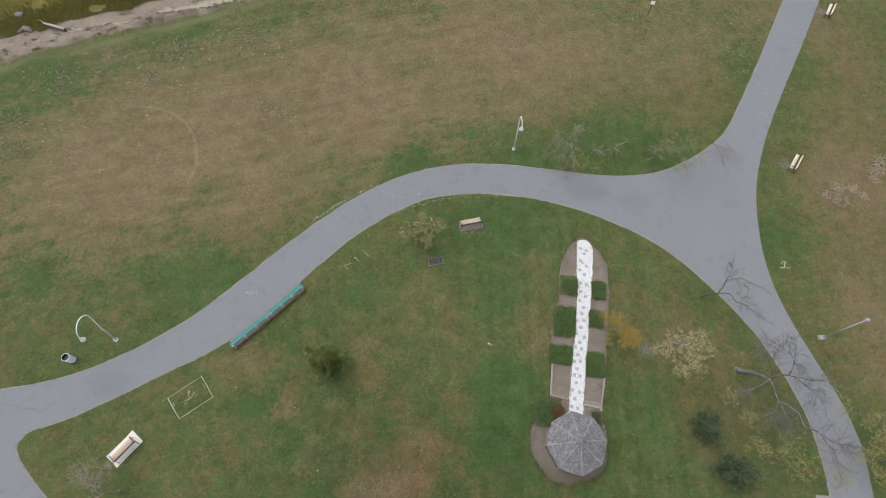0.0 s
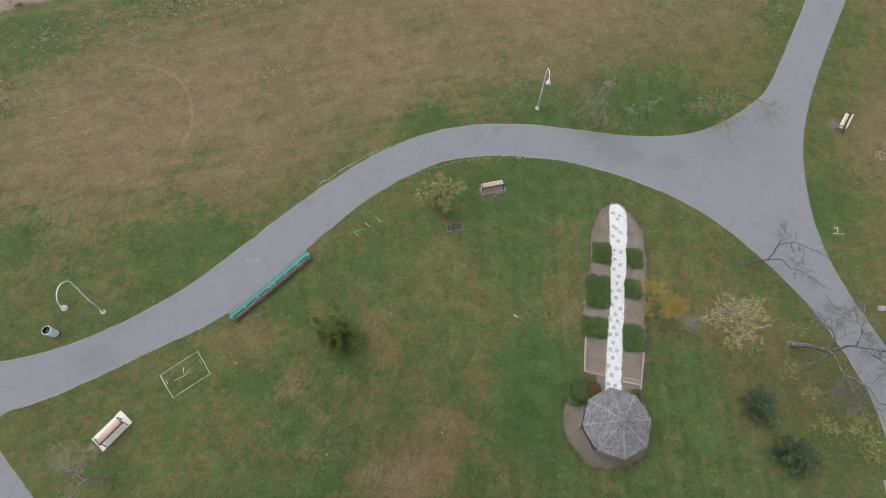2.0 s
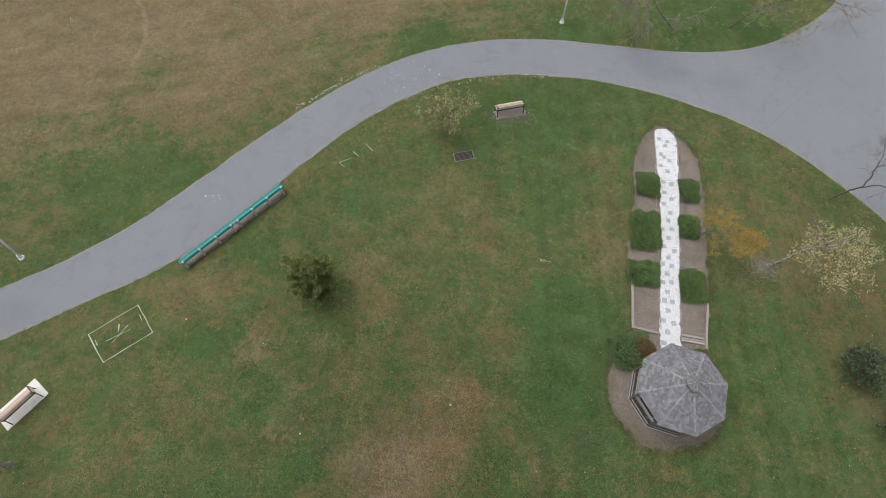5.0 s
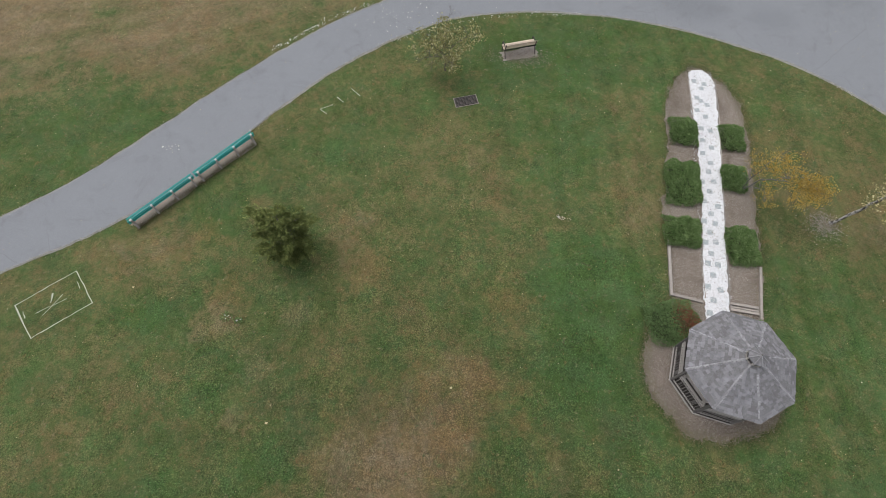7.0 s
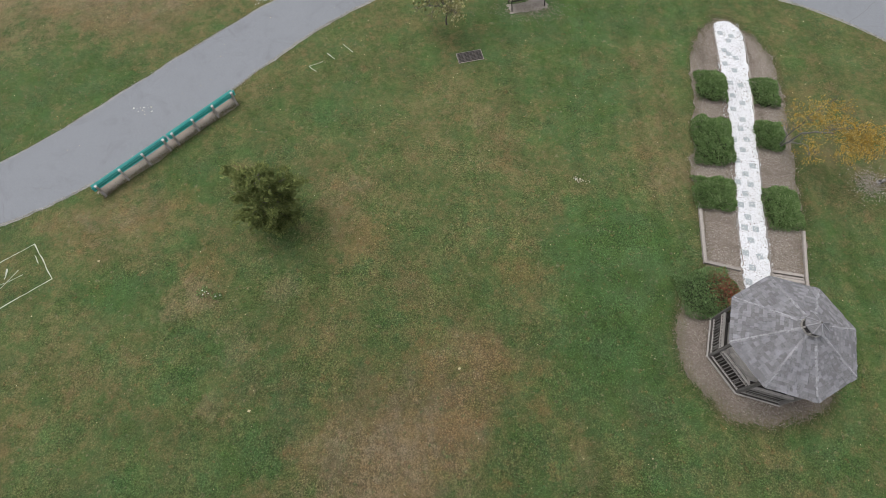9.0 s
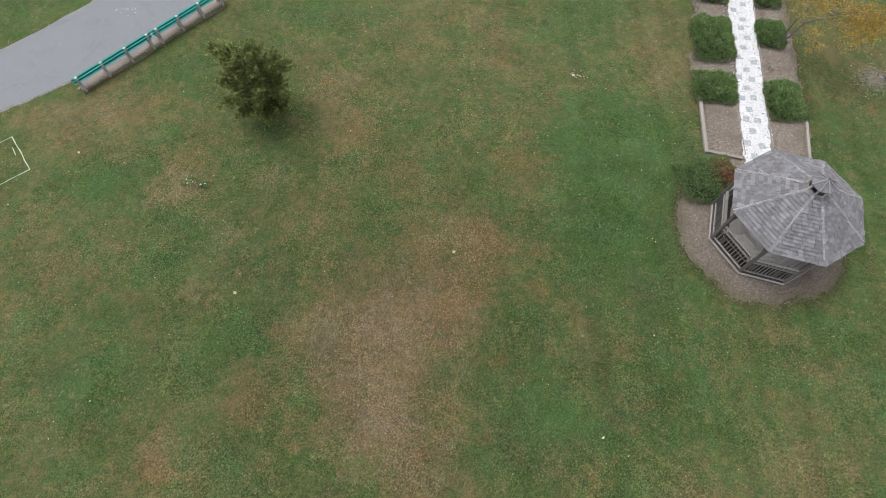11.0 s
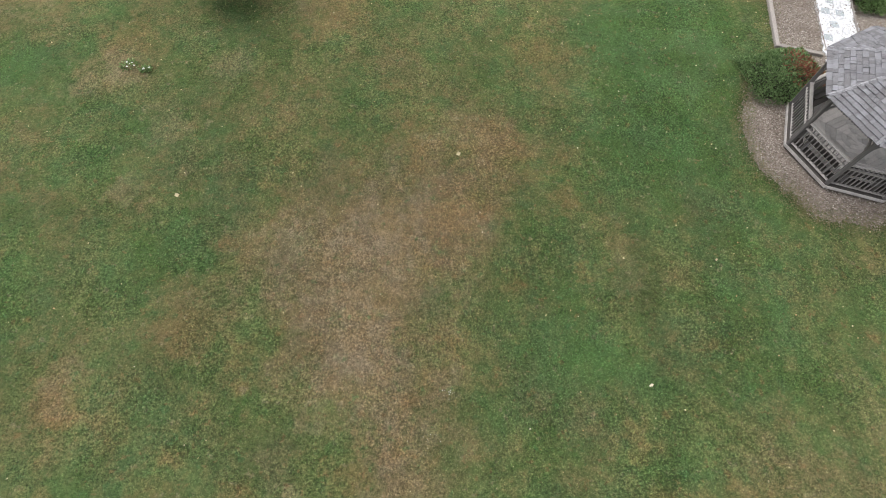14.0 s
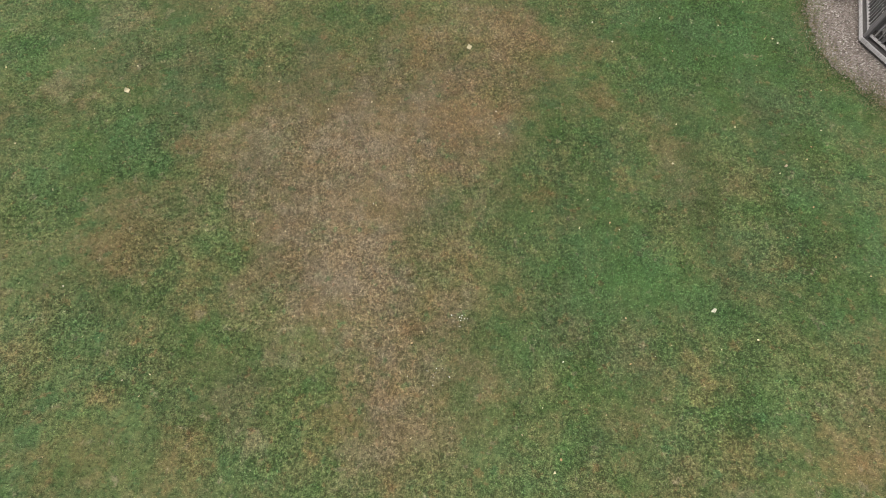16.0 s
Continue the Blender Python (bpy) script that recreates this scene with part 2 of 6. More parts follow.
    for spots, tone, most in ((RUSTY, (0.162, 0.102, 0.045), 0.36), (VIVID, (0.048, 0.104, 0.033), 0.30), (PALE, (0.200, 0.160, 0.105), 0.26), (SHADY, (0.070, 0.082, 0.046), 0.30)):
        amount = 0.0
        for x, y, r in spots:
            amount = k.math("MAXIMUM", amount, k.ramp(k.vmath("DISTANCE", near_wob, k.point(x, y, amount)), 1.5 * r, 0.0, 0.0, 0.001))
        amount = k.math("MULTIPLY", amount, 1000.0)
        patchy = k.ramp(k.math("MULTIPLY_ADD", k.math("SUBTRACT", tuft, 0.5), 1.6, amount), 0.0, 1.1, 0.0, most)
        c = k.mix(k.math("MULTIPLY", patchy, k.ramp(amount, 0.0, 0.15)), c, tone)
    # single weeds and tufts: clover, straw and rusty stems
    for scale, off, lo, most, tone in ((3.2, (71.0, 3.0, 0.0), 0.60, 0.50, (0.046, 0.108, 0.040)), (4.1, (5.0, 83.0, 0.0), 0.60, 0.42, (0.205, 0.168, 0.110)), (2.7, (47.0, 19.0, 0.0), 0.61, 0.42, (0.160, 0.094, 0.042)),
                                       (5.3, (9.0, 41.0, 0.0), 0.61, 0.26, (0.058, 0.070, 0.030)), (6.5, (23.0, 8.0, 0.0), 0.60, 0.42, (0.165, 0.090, 0.045)),
                                       (9.5, (3.0, 77.0, 0.0), 0.62, 0.50, (0.052, 0.125, 0.045))):
        c = k.mix(k.ramp(k.noise(scale, 4.0, 0.65, k.vmath("ADD", pos, off)), lo, lo + 0.10, 0.0, most), c, tone)
    # the far lawn is bleached, in long mown swathes
    c = k.mix(k.math("MULTIPLY", far, k.math("MULTIPLY", k.mix(west, (0.38, 0.38, 0.38), k.ramp(streak, 0.30, 0.62, 0.20, 0.48)), k.ramp(dry, -0.1, 0.6, 0.15, 1.0))), c, (0.190, 0.147, 0.090))
    # worn wheel tracks of the mower
    arc = k.math("ABSOLUTE", k.math("SUBTRACT", k.vmath("DISTANCE", k.vmath("ADD", pos, k.vmath("MULTIPLY", k.noise_colour(0.4, 2.0), (0.5, 0.5, 0.0))), (-28.6, 24.25, 0)), 6.7))
    arc = k.math("MULTIPLY", k.ramp(arc, 0.24, 0.05, 0.0, 0.32), k.ramp(k.vmath("DOT_PRODUCT", pos, (0.75, 0.66, 0.0)), -3.5, -1.0))
    c = k.mix(arc, c, (0.24, 0.20, 0.13))
    # blue-green clover mats and rusty thatch with ragged edges, where the turf is thin or lush
    warped = k.vmath("ADD", pos, k.vmath("MULTIPLY", k.vmath("SUBTRACT", k.noise_colour(3.4, 4.0), (0.5, 0.5, 0.5)), (0.55, 0.55, 0.0)))
    mats = k.ramp(k.noise(0.62, 3.0, 0.6, k.vmath("ADD", warped, (91.0, 12.0, 0.0))), 0.53, 0.66, 0.0, 0.42)
    c = k.mix(k.math("MULTIPLY", mats, k.ramp(dry, 1.1, 0.3)), c, (0.048, 0.104, 0.031))
    thatch = k.ramp(k.noise(0.85, 3.0, 0.6, k.vmath("ADD", warped, (17.0, 66.0, 0.0))), 0.55, 0.68, 0.0, 0.38)
    c = k.mix(k.math("MULTIPLY", thatch, k.ramp(dry, -0.2, 0.7, 0.25, 1.0)), c, (0.150, 0.105, 0.052))
    # the turf is coarse in some places and close in others, and coarser where it is trodden
    patchy_grain = k.ramp(k.noise(0.55, 3.0, 0.5, k.vmath("ADD", warped, (43.0, 29.0, 0.0))), 0.36, 0.64, 0.55, 1.25)
    grain = k.math("MULTIPLY", patchy_grain, k.ramp(k.vmath("DISTANCE", pos, (0.0, -4.0, 0.0)), 7.0, 24.0, 1.28, 0.70))
    val = k.math("MULTIPLY", k.math("SUBTRACT", speck, 0.5), 2.0)
    val = k.math("MULTIPLY_ADD", k.math("SUBTRACT", fine, 0.5), 2.0, val)
    val = k.math("MULTIPLY_ADD", k.math("SUBTRACT", k.noise(125.0, 2.0, 0.6, pos), 0.5), 0.6, val)
    val = k.math("MULTIPLY_ADD", val, grain, 1.0)
    val = k.math("MULTIPLY_ADD", k.math("SUBTRACT", tuft, 0.5), k.math("MULTIPLY_ADD", far, 0.15, 0.62), val)
    val = k.math("MULTIPLY_ADD", k.math("SUBTRACT", k.noise(0.7, 4.0, 0.6, k.vmath("ADD", pos, (13.0, 21.0, 0.0))), 0.5), 0.62, val)
    # faint stripes left by the mower
    swath = k.noise(1.0, 2.0, 0.5, k.vmath("MULTIPLY", k.vmath("ADD", pos, k.vmath("MULTIPLY", k.noise_colour(0.3, 2.0), (0.8, 0.0, 0.0))), (1.5, 0.05, 0.0)))
    striped = k.math("MULTIPLY", k.ramp(far, 0.6, 0.0), k.math("MULTIPLY", k.ramp(k.vmath("DOT_PRODUCT", pos, (1.0, 0.0, 0.0)), -2.0, 5.0, 0.25, 1.0), k.ramp(k.vmath("DOT_PRODUCT", pos, (1.0, 0.0, 0.0)), 28.0, 16.0)))
    val = k.math("MULTIPLY_ADD", k.math("MULTIPLY", k.math("SUBTRACT", swath, 0.5), striped), 0.5, val)
    # clover heads with dark gaps between them in the lush turf
    gap = k.ramp(k.voronoi(24.0, "Distance", pos), 0.30, 0.62)
    lush = k.math("MULTIPLY", k.ramp(dry, 0.55, 0.05), k.math("MULTIPLY", grain, k.ramp(k.noise(0.9, 3.0, 0.6, k.vmath("ADD", warped, (7.0, 3.0, 0.0))), 0.42, 0.60)))
    val = k.math("MULTIPLY_ADD", k.math("MULTIPLY", k.math("SUBTRACT", gap, 0.35), lush), -0.34, val)
    val = k.math("MULTIPLY", k.math("MAXIMUM", val, 0.52), 0.99)
    c = k.mix(1.0, c, k.vmath("MULTIPLY", (1, 1, 1), val), "MULTIPLY")
    c = k.mix(k.math("MULTIPLY", grain, k.ramp(k.noise(31.0, 2.0, 0.5, pos), 0.69, 0.76, 0.0, 0.4)), c, (0.30, 0.28, 0.20))
    return c, k.math("ADD", fine, k.math("MULTIPLY", speck, 0.7))


def ground_material():
    k = Nodes("lawn_and_shore")
    c, bump = lawn_nodes(k)
    # the shore runs along a line; beyond the lawn's edge come grit and then tawny marsh plants
    d = k.vmath("DOT_PRODUCT", k.geo.outputs["Position"], (-0.372, 0.928, 0.0))
    d = k.math("SUBTRACT", d, 50.15)
    d = k.math("MULTIPLY_ADD", k.math("SUBTRACT", k.noise(0.25, 4.0), 0.5), 3.0, d)
    grit = k.mix(k.noise(3.0, 6.0, 0.7), (0.150, 0.120, 0.094), (0.36, 0.305, 0.255))
    grit = k.mix(k.ramp(k.voronoi(9.0, "Distance"), 0.22, 0.05, 0.0, 0.6), grit, (0.36, 0.32, 0.28))
    marsh = k.mix(k.noise(1.6, 6.0, 0.7), (0.070, 0.068, 0.020), (0.210, 0.180, 0.055))
    edge = k.mix(k.noise(2.0, 4.0), (0.165, 0.165, 0.085), (0.11, 0.13, 0.055))
    c = k.mix(k.ramp(d, -1.8, -0.6), c, edge)
    c = k.mix(k.ramp(d, -0.1, 0.25), c, grit)
    c = k.mix(k.ramp(d, 4.2, 5.4), c, marsh)
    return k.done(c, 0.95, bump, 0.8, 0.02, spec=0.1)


def blade_material():
    k = Nodes("grass_blade")
    c, _ = lawn_nodes(k)
    c = k.mix(1.0, c, k.vmath("MULTIPLY", (1, 1, 1), k.math("MULTIPLY_ADD", k.island(), 1.2, 0.65)), "MULTIPLY")
    return k.done(c, 0.8, spec=0.2)


def asphalt_material():
    k = Nodes("weathered_asphalt")
    base = k.mix(k.noise(0.35, 5.0, 0.6), (0.145, 0.153, 0.169), (0.182, 0.191, 0.207))
    base = k.mix(k.ramp(k.noise(90.0, 3.0, 0.8), 0.3, 0.75), base, (0.25, 0.26, 0.275))
    base = k.mix(k.ramp(k.noise(60.0, 2.0), 0.42, 0.25, 0.0, 0.6), base, (0.12, 0.12, 0.125))
    base = k.mix(k.ramp(k.noise(0.9, 6.0, 0.75, dist=1.0), 0.50, 0.75, 0.0, 0.6), base, (0.148, 0.148, 0.163))
    wob = k.vmath("ADD", k.geo.outputs["Position"], k.vmath("MULTIPLY", k.noise_colour(1.5, 3.0), (0.5, 0.5, 0.0)))
    for x, y, r in ((14.5, 22.7, 2.2), (18.5, 21.8, 1.8), (27.5, 27.0, 1.6), (-24.0, 4.3, 2.0), (30.3, 7.0, 1.5)):
        base = k.mix(k.ramp(k.vmath("DISTANCE", k.vmath("MULTIPLY", wob, (0.8, 1.2, 0.0)), (0.8 * x, 1.2 * y, 0)), r, 0.2 * r, 0.0, 0.22), base, (0.105, 0.112, 0.128))
    crack = k.voronoi(0.16, "Distance", wob, "DISTANCE_TO_EDGE")
    base = k.mix(k.ramp(crack, 0.002, 0.0006, 0.0, 0.3), base, (0.11, 0.11, 0.115))
    return k.done(base, 0.9, k.noise(120.0, 3.0), 0.35, 0.004, spec=0.25)


def wood_material(name, a, b, grain=(60, 60, 2.5), dirt=0.25, rough=0.85):
    """Wood with its grain along the local z of the texture space; a and b are the pale and the dark grain."""
    k = Nodes(name)
    g = k.noise(1.0, 5.0, 0.7, k.stretched(*grain))
    c = k.mix(k.ramp(g, 0.3, 0.7), a, b)
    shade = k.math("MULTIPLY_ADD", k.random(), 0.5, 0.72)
    c = k.mix(1.0, c, k.vmath("MULTIPLY", (1, 1, 1), shade), "MULTIPLY")
    c = k.mix(k.ramp(k.noise(4.0, 5.0), 0.5, 0.8, 0.0, dirt), c, (0.06, 0.055, 0.05))
    return k.done(c, rough, g, 0.4, 0.004)


def shingle_material():
    k = Nodes("silvered_cedar_shingle")
    r = k.math("ADD", k.random(), k.island())
    r = k.math("FRACT", k.math("MULTIPLY", r, 7.31))
    g = k.noise(1.0, 4.0, 0.7, k.vmath("MULTIPLY", k.geo.outputs["Position"], (34, 34, 6)))
    c = k.mix(k.ramp(g, 0.25, 0.75), (0.205, 0.201, 0.210), (0.098, 0.094, 0.096))
    c = k.mix(k.ramp(r, 0.1, 1.0, 0.0, 0.70), c, (0.285, 0.286, 0.306))
    c = k.mix(k.ramp(r, 0.72, 0.92, 0.0, 0.72), c, (0.098, 0.092, 0.092))
    c = k.mix(k.ramp(k.noise(1.6, 5.0), 0.45, 0.70, 0.0, 0.42), c, (0.120, 0.118, 0.128))
    c = k.mix(k.ramp(k.noise(3.5, 4.0, 0.6, k.vmath("ADD", k.geo.outputs["Position"], (4.0, 9.0, 2.0))), 0.56, 0.70, 0.0, 0.35), c, (0.30, 0.305, 0.33))
    return k.done(c, 0.85, g, 0.5, 0.004, spec=0.25)


def plain_material(name, a, b, scale=8.0, rough=0.6, metal=0.0, strength=0.15, spec=0.4, dirt=None):
    k = Nodes(name)
    n = k.noise(scale, 5.0, 0.65)
    c = k.mix(n, a, b)
    if dirt:
        c = k.mix(k.ramp(k.noise(scale * 0.35, 5.0), 0.5, 0.75, 0.0, 0.6), c, dirt)
    return k.done(c, rough, k.noise(scale * 8, 3.0), strength, 0.004, metal, spec)


def bark_material(name, furrow, plate, lichen):
    """Furrowed bark with plates between the furrows and blotches of lichen."""
    k = Nodes(name)
    g = k.noise(1.0, 4.0, 0.6, k.vmath("MULTIPLY", k.geo.outputs["Position"], (11, 11, 7)), 0.6)
    c = k.mix(k.ramp(g, 0.42, 0.56), furrow, plate)
    c = k.mix(k.ramp(k.noise(5.0, 4.0, 0.65), 0.54, 0.64, 0.0, 0.75), c, lichen)
    c = k.mix(k.ramp(k.noise(2.3, 3.0), 0.52, 0.66, 0.0, 0.5), c, furrow)
    return k.done(c, 0.92, g, 0.8, 0.02, spec=0.15)


def leaf_material(name, colours, rough=0.7):
    """Foliage: each leaf takes a tone of its own between the colours given."""
    k = Nodes(name)
    r = k.island()
    c = colours[0]
    for n, col in enumerate(colours[1:]):
        lo = n / (len(colours) - 1)
        c = k.mix(k.ramp(r, lo, lo + 1.0 / (len(colours) - 1)), c, col)
    c = k.mix(k.ramp(k.noise(2.2, 3.0), 0.35, 0.7, 0.0, 0.35), c, colours[0])
    m = k.done(c, rough, spec=0.25)
    k.bsdf.inputs["Subsurface Weight"].default_value = 0.0
    return m


def mulch_material():
    k = Nodes("bark_mulch")
    v = k.voronoi(34.0, "Color", k.vmath("MULTIPLY", k.geo.outputs["Position"], (1.0, 1.7, 1.0)))
    s = k.n.new("ShaderNodeSeparateColor")
    k.l.new(v, s.inputs[0])
    c = k.mix(s.outputs[0], (0.115, 0.094, 0.076), (0.30, 0.26, 0.22))
    c = k.mix(k.ramp(s.outputs[1], 0.88, 0.95), c, (0.46, 0.42, 0.37))
    c = k.mix(k.ramp(k.noise(1.2, 5.0), 0.45, 0.7, 0.0, 0.5), c, (0.14, 0.108, 0.09))
    return k.done(c, 0.95, s.outputs[2], 0.8, 0.02, spec=0.1)


def gravel_material():
    k = Nodes("white_gravel")
    v = k.voronoi(26.0, "Color")
    s = k.n.new("ShaderNodeSeparateColor")
    k.l.new(v, s.inputs[0])
    c = k.mix(s.outputs[0], (0.56, 0.565, 0.58), (0.74, 0.745, 0.76))
    c = k.mix(k.ramp(s.outputs[1], 0.93, 0.97), c, (0.42, 0.40, 0.38))
    c = k.mix(k.ramp(k.noise(7.0, 5.0, 0.7), 0.60, 0.74, 0.0, 0.8), c, (0.22, 0.19, 0.16))
    return k.done(c, 0.85, k.voronoi(26.0, "Distance"), 0.5, 0.015)


GROUND = ground_material()
BLADE = blade_material()
ASPHALT = asphalt_material()
SHINGLE = shingle_material()
GREY_WOOD = wood_material("weathered_grey_timber", (0.195, 0.183, 0.177), (0.112, 0.102, 0.098))
DECK_WOOD = wood_material("weathered_deck_board", (0.44, 0.41, 0.385), (0.27, 0.25, 0.235), dirt=0.35)
FLOOR_WOOD = wood_material("bleached_floor_board", (0.58, 0.54, 0.50), (0.42, 0.39, 0.36), dirt=0.35)
DARK_WOOD = wood_material("dark_shaded_timber", (0.085, 0.075, 0.068), (0.045, 0.040, 0.036), dirt=0.3)
EDGE_WOOD = wood_material("landscape_timber", (0.36, 0.33, 0.30), (0.23, 0.20, 0.18), dirt=0.3)
TAN_WOOD = wood_material("tan_bench_slat", (0.55, 0.43, 0.36), (0.41, 0.31, 0.25), dirt=0.12, rough=0.7)
PALE_WOOD = wood_material("pale_bench_slat", (0.78, 0.72, 0.63), (0.64, 0.58, 0.49), dirt=0.1, rough=0.7)
TEAL = wood_material("teal_painted_plank", (0.020, 0.315, 0.290), (0.015, 0.235, 0.218), dirt=0.12, rough=0.5)
CONCRETE = plain_material("old_concrete", (0.33, 0.30, 0.28), (0.22, 0.20, 0.185), 5.0, 0.9, dirt=(0.15, 0.13, 0.11))
PALE_CONCRETE = plain_material("pale_concrete", (0.73, 0.71, 0.65), (0.62, 0.60, 0.54), 4.0, 0.9, dirt=(0.46, 0.43, 0.37))
MULCH = mulch_material()
GRAVEL = gravel_material()
PAVER = plain_material("grey_paver", (0.40, 0.43, 0.44), (0.29, 0.32, 0.33), 9.0, 0.85)
IRON = plain_material("black_cast_iron", (0.018, 0.016, 0.016), (0.035, 0.030, 0.028), 12.0, 0.5, 0.3)
GALV = plain_material("galvanised_pole", (0.74, 0.75, 0.74), (0.62, 0.63, 0.63), 6.0, 0.5)
GALV_DULL = plain_material("dull_galvanised_pole", (0.42, 0.43, 0.43), (0.32, 0.33, 0.33), 6.0, 0.6)
WHITE_PAINT = plain_material("white_lamp_housing", (0.80, 0.80, 0.80), (0.70, 0.70, 0.70), 6.0, 0.4)
DARK_POLE = plain_material("dark_pole_paint", (0.03, 0.035, 0.03), (0.05, 0.05, 0.045), 6.0, 0.5)
BIN_WHITE = plain_material("pale_bin_plastic", (0.74, 0.82, 0.90), (0.66, 0.74, 0.83), 5.0, 0.5)
BIN_AND_SHADE_DARK = plain_material("dark_liner_and_cupola_shade", (0.012, 0.013, 0.015), (0.03, 0.03, 0.035), 9.0, 0.4)
BIRCH_BARK = bark_material("pale_birch_bark", (0.05, 0.045, 0.042), (0.40, 0.38, 0.36), (0.60, 0.58, 0.55))
GREY_BARK = bark_material("lichened_grey_bark", (0.080, 0.074, 0.070), (0.20, 0.196, 0.192), (0.40, 0.41, 0.40))
TWIG_BARK = plain_material("twig_bark", (0.19, 0.18, 0.172), (0.075, 0.070, 0.066), 9.0, 0.9, strength=0.3)
DARK_BARK = plain_material("dark_bark", (0.13, 0.115, 0.105), (0.060, 0.052, 0.048), 12.0, 0.9, strength=0.5)
CHALK = plain_material("white_line_paint", (0.60, 0.61, 0.55), (0.22, 0.25, 0.16), 30.0, 0.9)
ROCK = plain_material("pale_shore_rock", (0.42, 0.38, 0.315), (0.22, 0.19, 0.15), 2.2, 0.9, strength=0.6, dirt=(0.20, 0.165, 0.13))
DRIFTWOOD = plain_material("bleached_driftwood", (0.46, 0.42, 0.38), (0.25, 0.215, 0.185), 6.0, 0.9)
LEAF_LITTER = leaf_material("fallen_leaf", [(0.42, 0.33, 0.16), (0.55, 0.48, 0.30), (0.34, 0.20, 0.09), (0.60, 0.56, 0.42)])
HEDGE_LEAF = leaf_material("perennial_leaf", [(0.050, 0.100, 0.026), (0.125, 0.205, 0.062), (0.26, 0.345, 0.15)])
JUNIPER_LEAF = leaf_material("juniper_leaf", [(0.060, 0.108, 0.036), (0.120, 0.195, 0.070), (0.20, 0.28, 0.12)])
RUST_LEAF = leaf_material("rust_red_leaf", [(0.17, 0.055, 0.034), (0.26, 0.095, 0.058), (0.12, 0.11, 0.05)])
SPRUCE_LEAF = leaf_material("evergreen_leaf", [(0.068, 0.090, 0.024), (0.145, 0.176, 0.048), (0.235, 0.255, 0.085)])
DUSKY_LEAF = leaf_material("dusky_evergreen_leaf", [(0.040, 0.060, 0.031), (0.090, 0.125, 0.062), (0.18, 0.225, 0.125)])
GOLD_LEAF = leaf_material("golden_leaf", [(0.26, 0.165, 0.030), (0.46, 0.28, 0.040), (0.40, 0.31, 0.11), (0.22, 0.17, 0.05)])
CREAM_LEAF = leaf_material("cream_leaf", [(0.25, 0.205, 0.085), (0.52, 0.47, 0.27), (0.26, 0.225, 0.085), (0.60, 0.55, 0.36)])
YELLOW_GREEN_LEAF = leaf_material("yellow_green_leaf", [(0.19, 0.18, 0.060), (0.34, 0.31, 0.125), (0.14, 0.145, 0.05)])
MARSH_LEAF = leaf_material("marsh_leaf", [(0.105, 0.108, 0.024), (0.235, 0.225, 0.055), (0.36, 0.30, 0.10)])

# ---- building helpers ----


def mesh_of(bm, name, material, smooth=False):
    me = bpy.data.meshes.new(name)
    bm.to_mesh(me)
    bm.free()
    me.materials.append(material)
    if smooth:
        me.shade_smooth()
    return me


def part(name, bm, material, parent, label="", smooth=False):
    """Links a bmesh as one mesh object under a thing or a part."""
    ob = new(name, mesh_of(bm, name, material, smooth))
    ob.parent = parent
    return tagged(ob, label)


def piece(name, me, parent, m):
    """One more object on a shared mesh, under its parent, at the local pose m."""
    ob = new(name, me)
    ob.parent = parent
    ob.matrix_local = m
    return ob


def thing(name, m, label, category, group="", kind=""):
    ob = new(name)
    ob.empty_display_size = 0.3
    ob.matrix_world = m
    return tagged(ob, label, category, group, kind)


def solid(name, bm, material, label, category, group="", kind="", m=None, smooth=False):
    ob = new(name, mesh_of(bm, name, material, smooth))
    if m is not None:
        ob.matrix_world = m
    return tagged(ob, label, category, group, kind)


def box(bm, size, centre=(0, 0, 0), m=None, bevel=0.0):
    r = bmesh.ops.create_cube(bm, size=1.0)
    vs = r["verts"]
    for v in vs:
        v.co = Vector((v.co.x * size[0], v.co.y * size[1], v.co.z * size[2]))
    if bevel:
        es = list({e for v in vs for e in v.link_edges})
        res = bmesh.ops.bevel(bm, geom=es, offset=bevel, segments=1, affect="EDGES", profile=0.5)
        vs = list({v for f in res["faces"] for v in f.verts} | {v for v in vs if v.is_valid})
    mm = Matrix.Translation(centre) if m is None else m
    for v in vs:
        v.co = mm @ v.co
    return bm


def boxed(size, centre=(0, 0, 0), bevel=0.0, m=None):
    return box(bmesh.new(), size, centre, m, bevel)


def tube(bm, points, radii, sides=8, caps=True):
    """A tapered tube along points."""
    points = [Vector(p) for p in points]
    rings, side = [], None
    for i, p in enumerate(points):
        d = (points[min(i + 1, len(points) - 1)] - points[max(i - 1, 0)]).normalized()
        if side is None:
            side = d.orthogonal().normalized()
        side = (side - d * side.dot(d))
        side = side.normalized() if side.length > 1e-5 else d.orthogonal().normalized()
        up = d.cross(side)
        rings.append([bm.verts.new(p + radii[i] * (math.cos(a) * side + math.sin(a) * up))
                      for a in [2 * math.pi * j / sides for j in range(sides)]])
    for a, b in zip(rings, rings[1:]):
        for j in range(sides):
            bm.faces.new((a[j], a[(j + 1) % sides], b[(j + 1) % sides], b[j]))
    if caps:
        bm.faces.new(rings[0][::-1])
        bm.faces.new(rings[-1])
    return bm


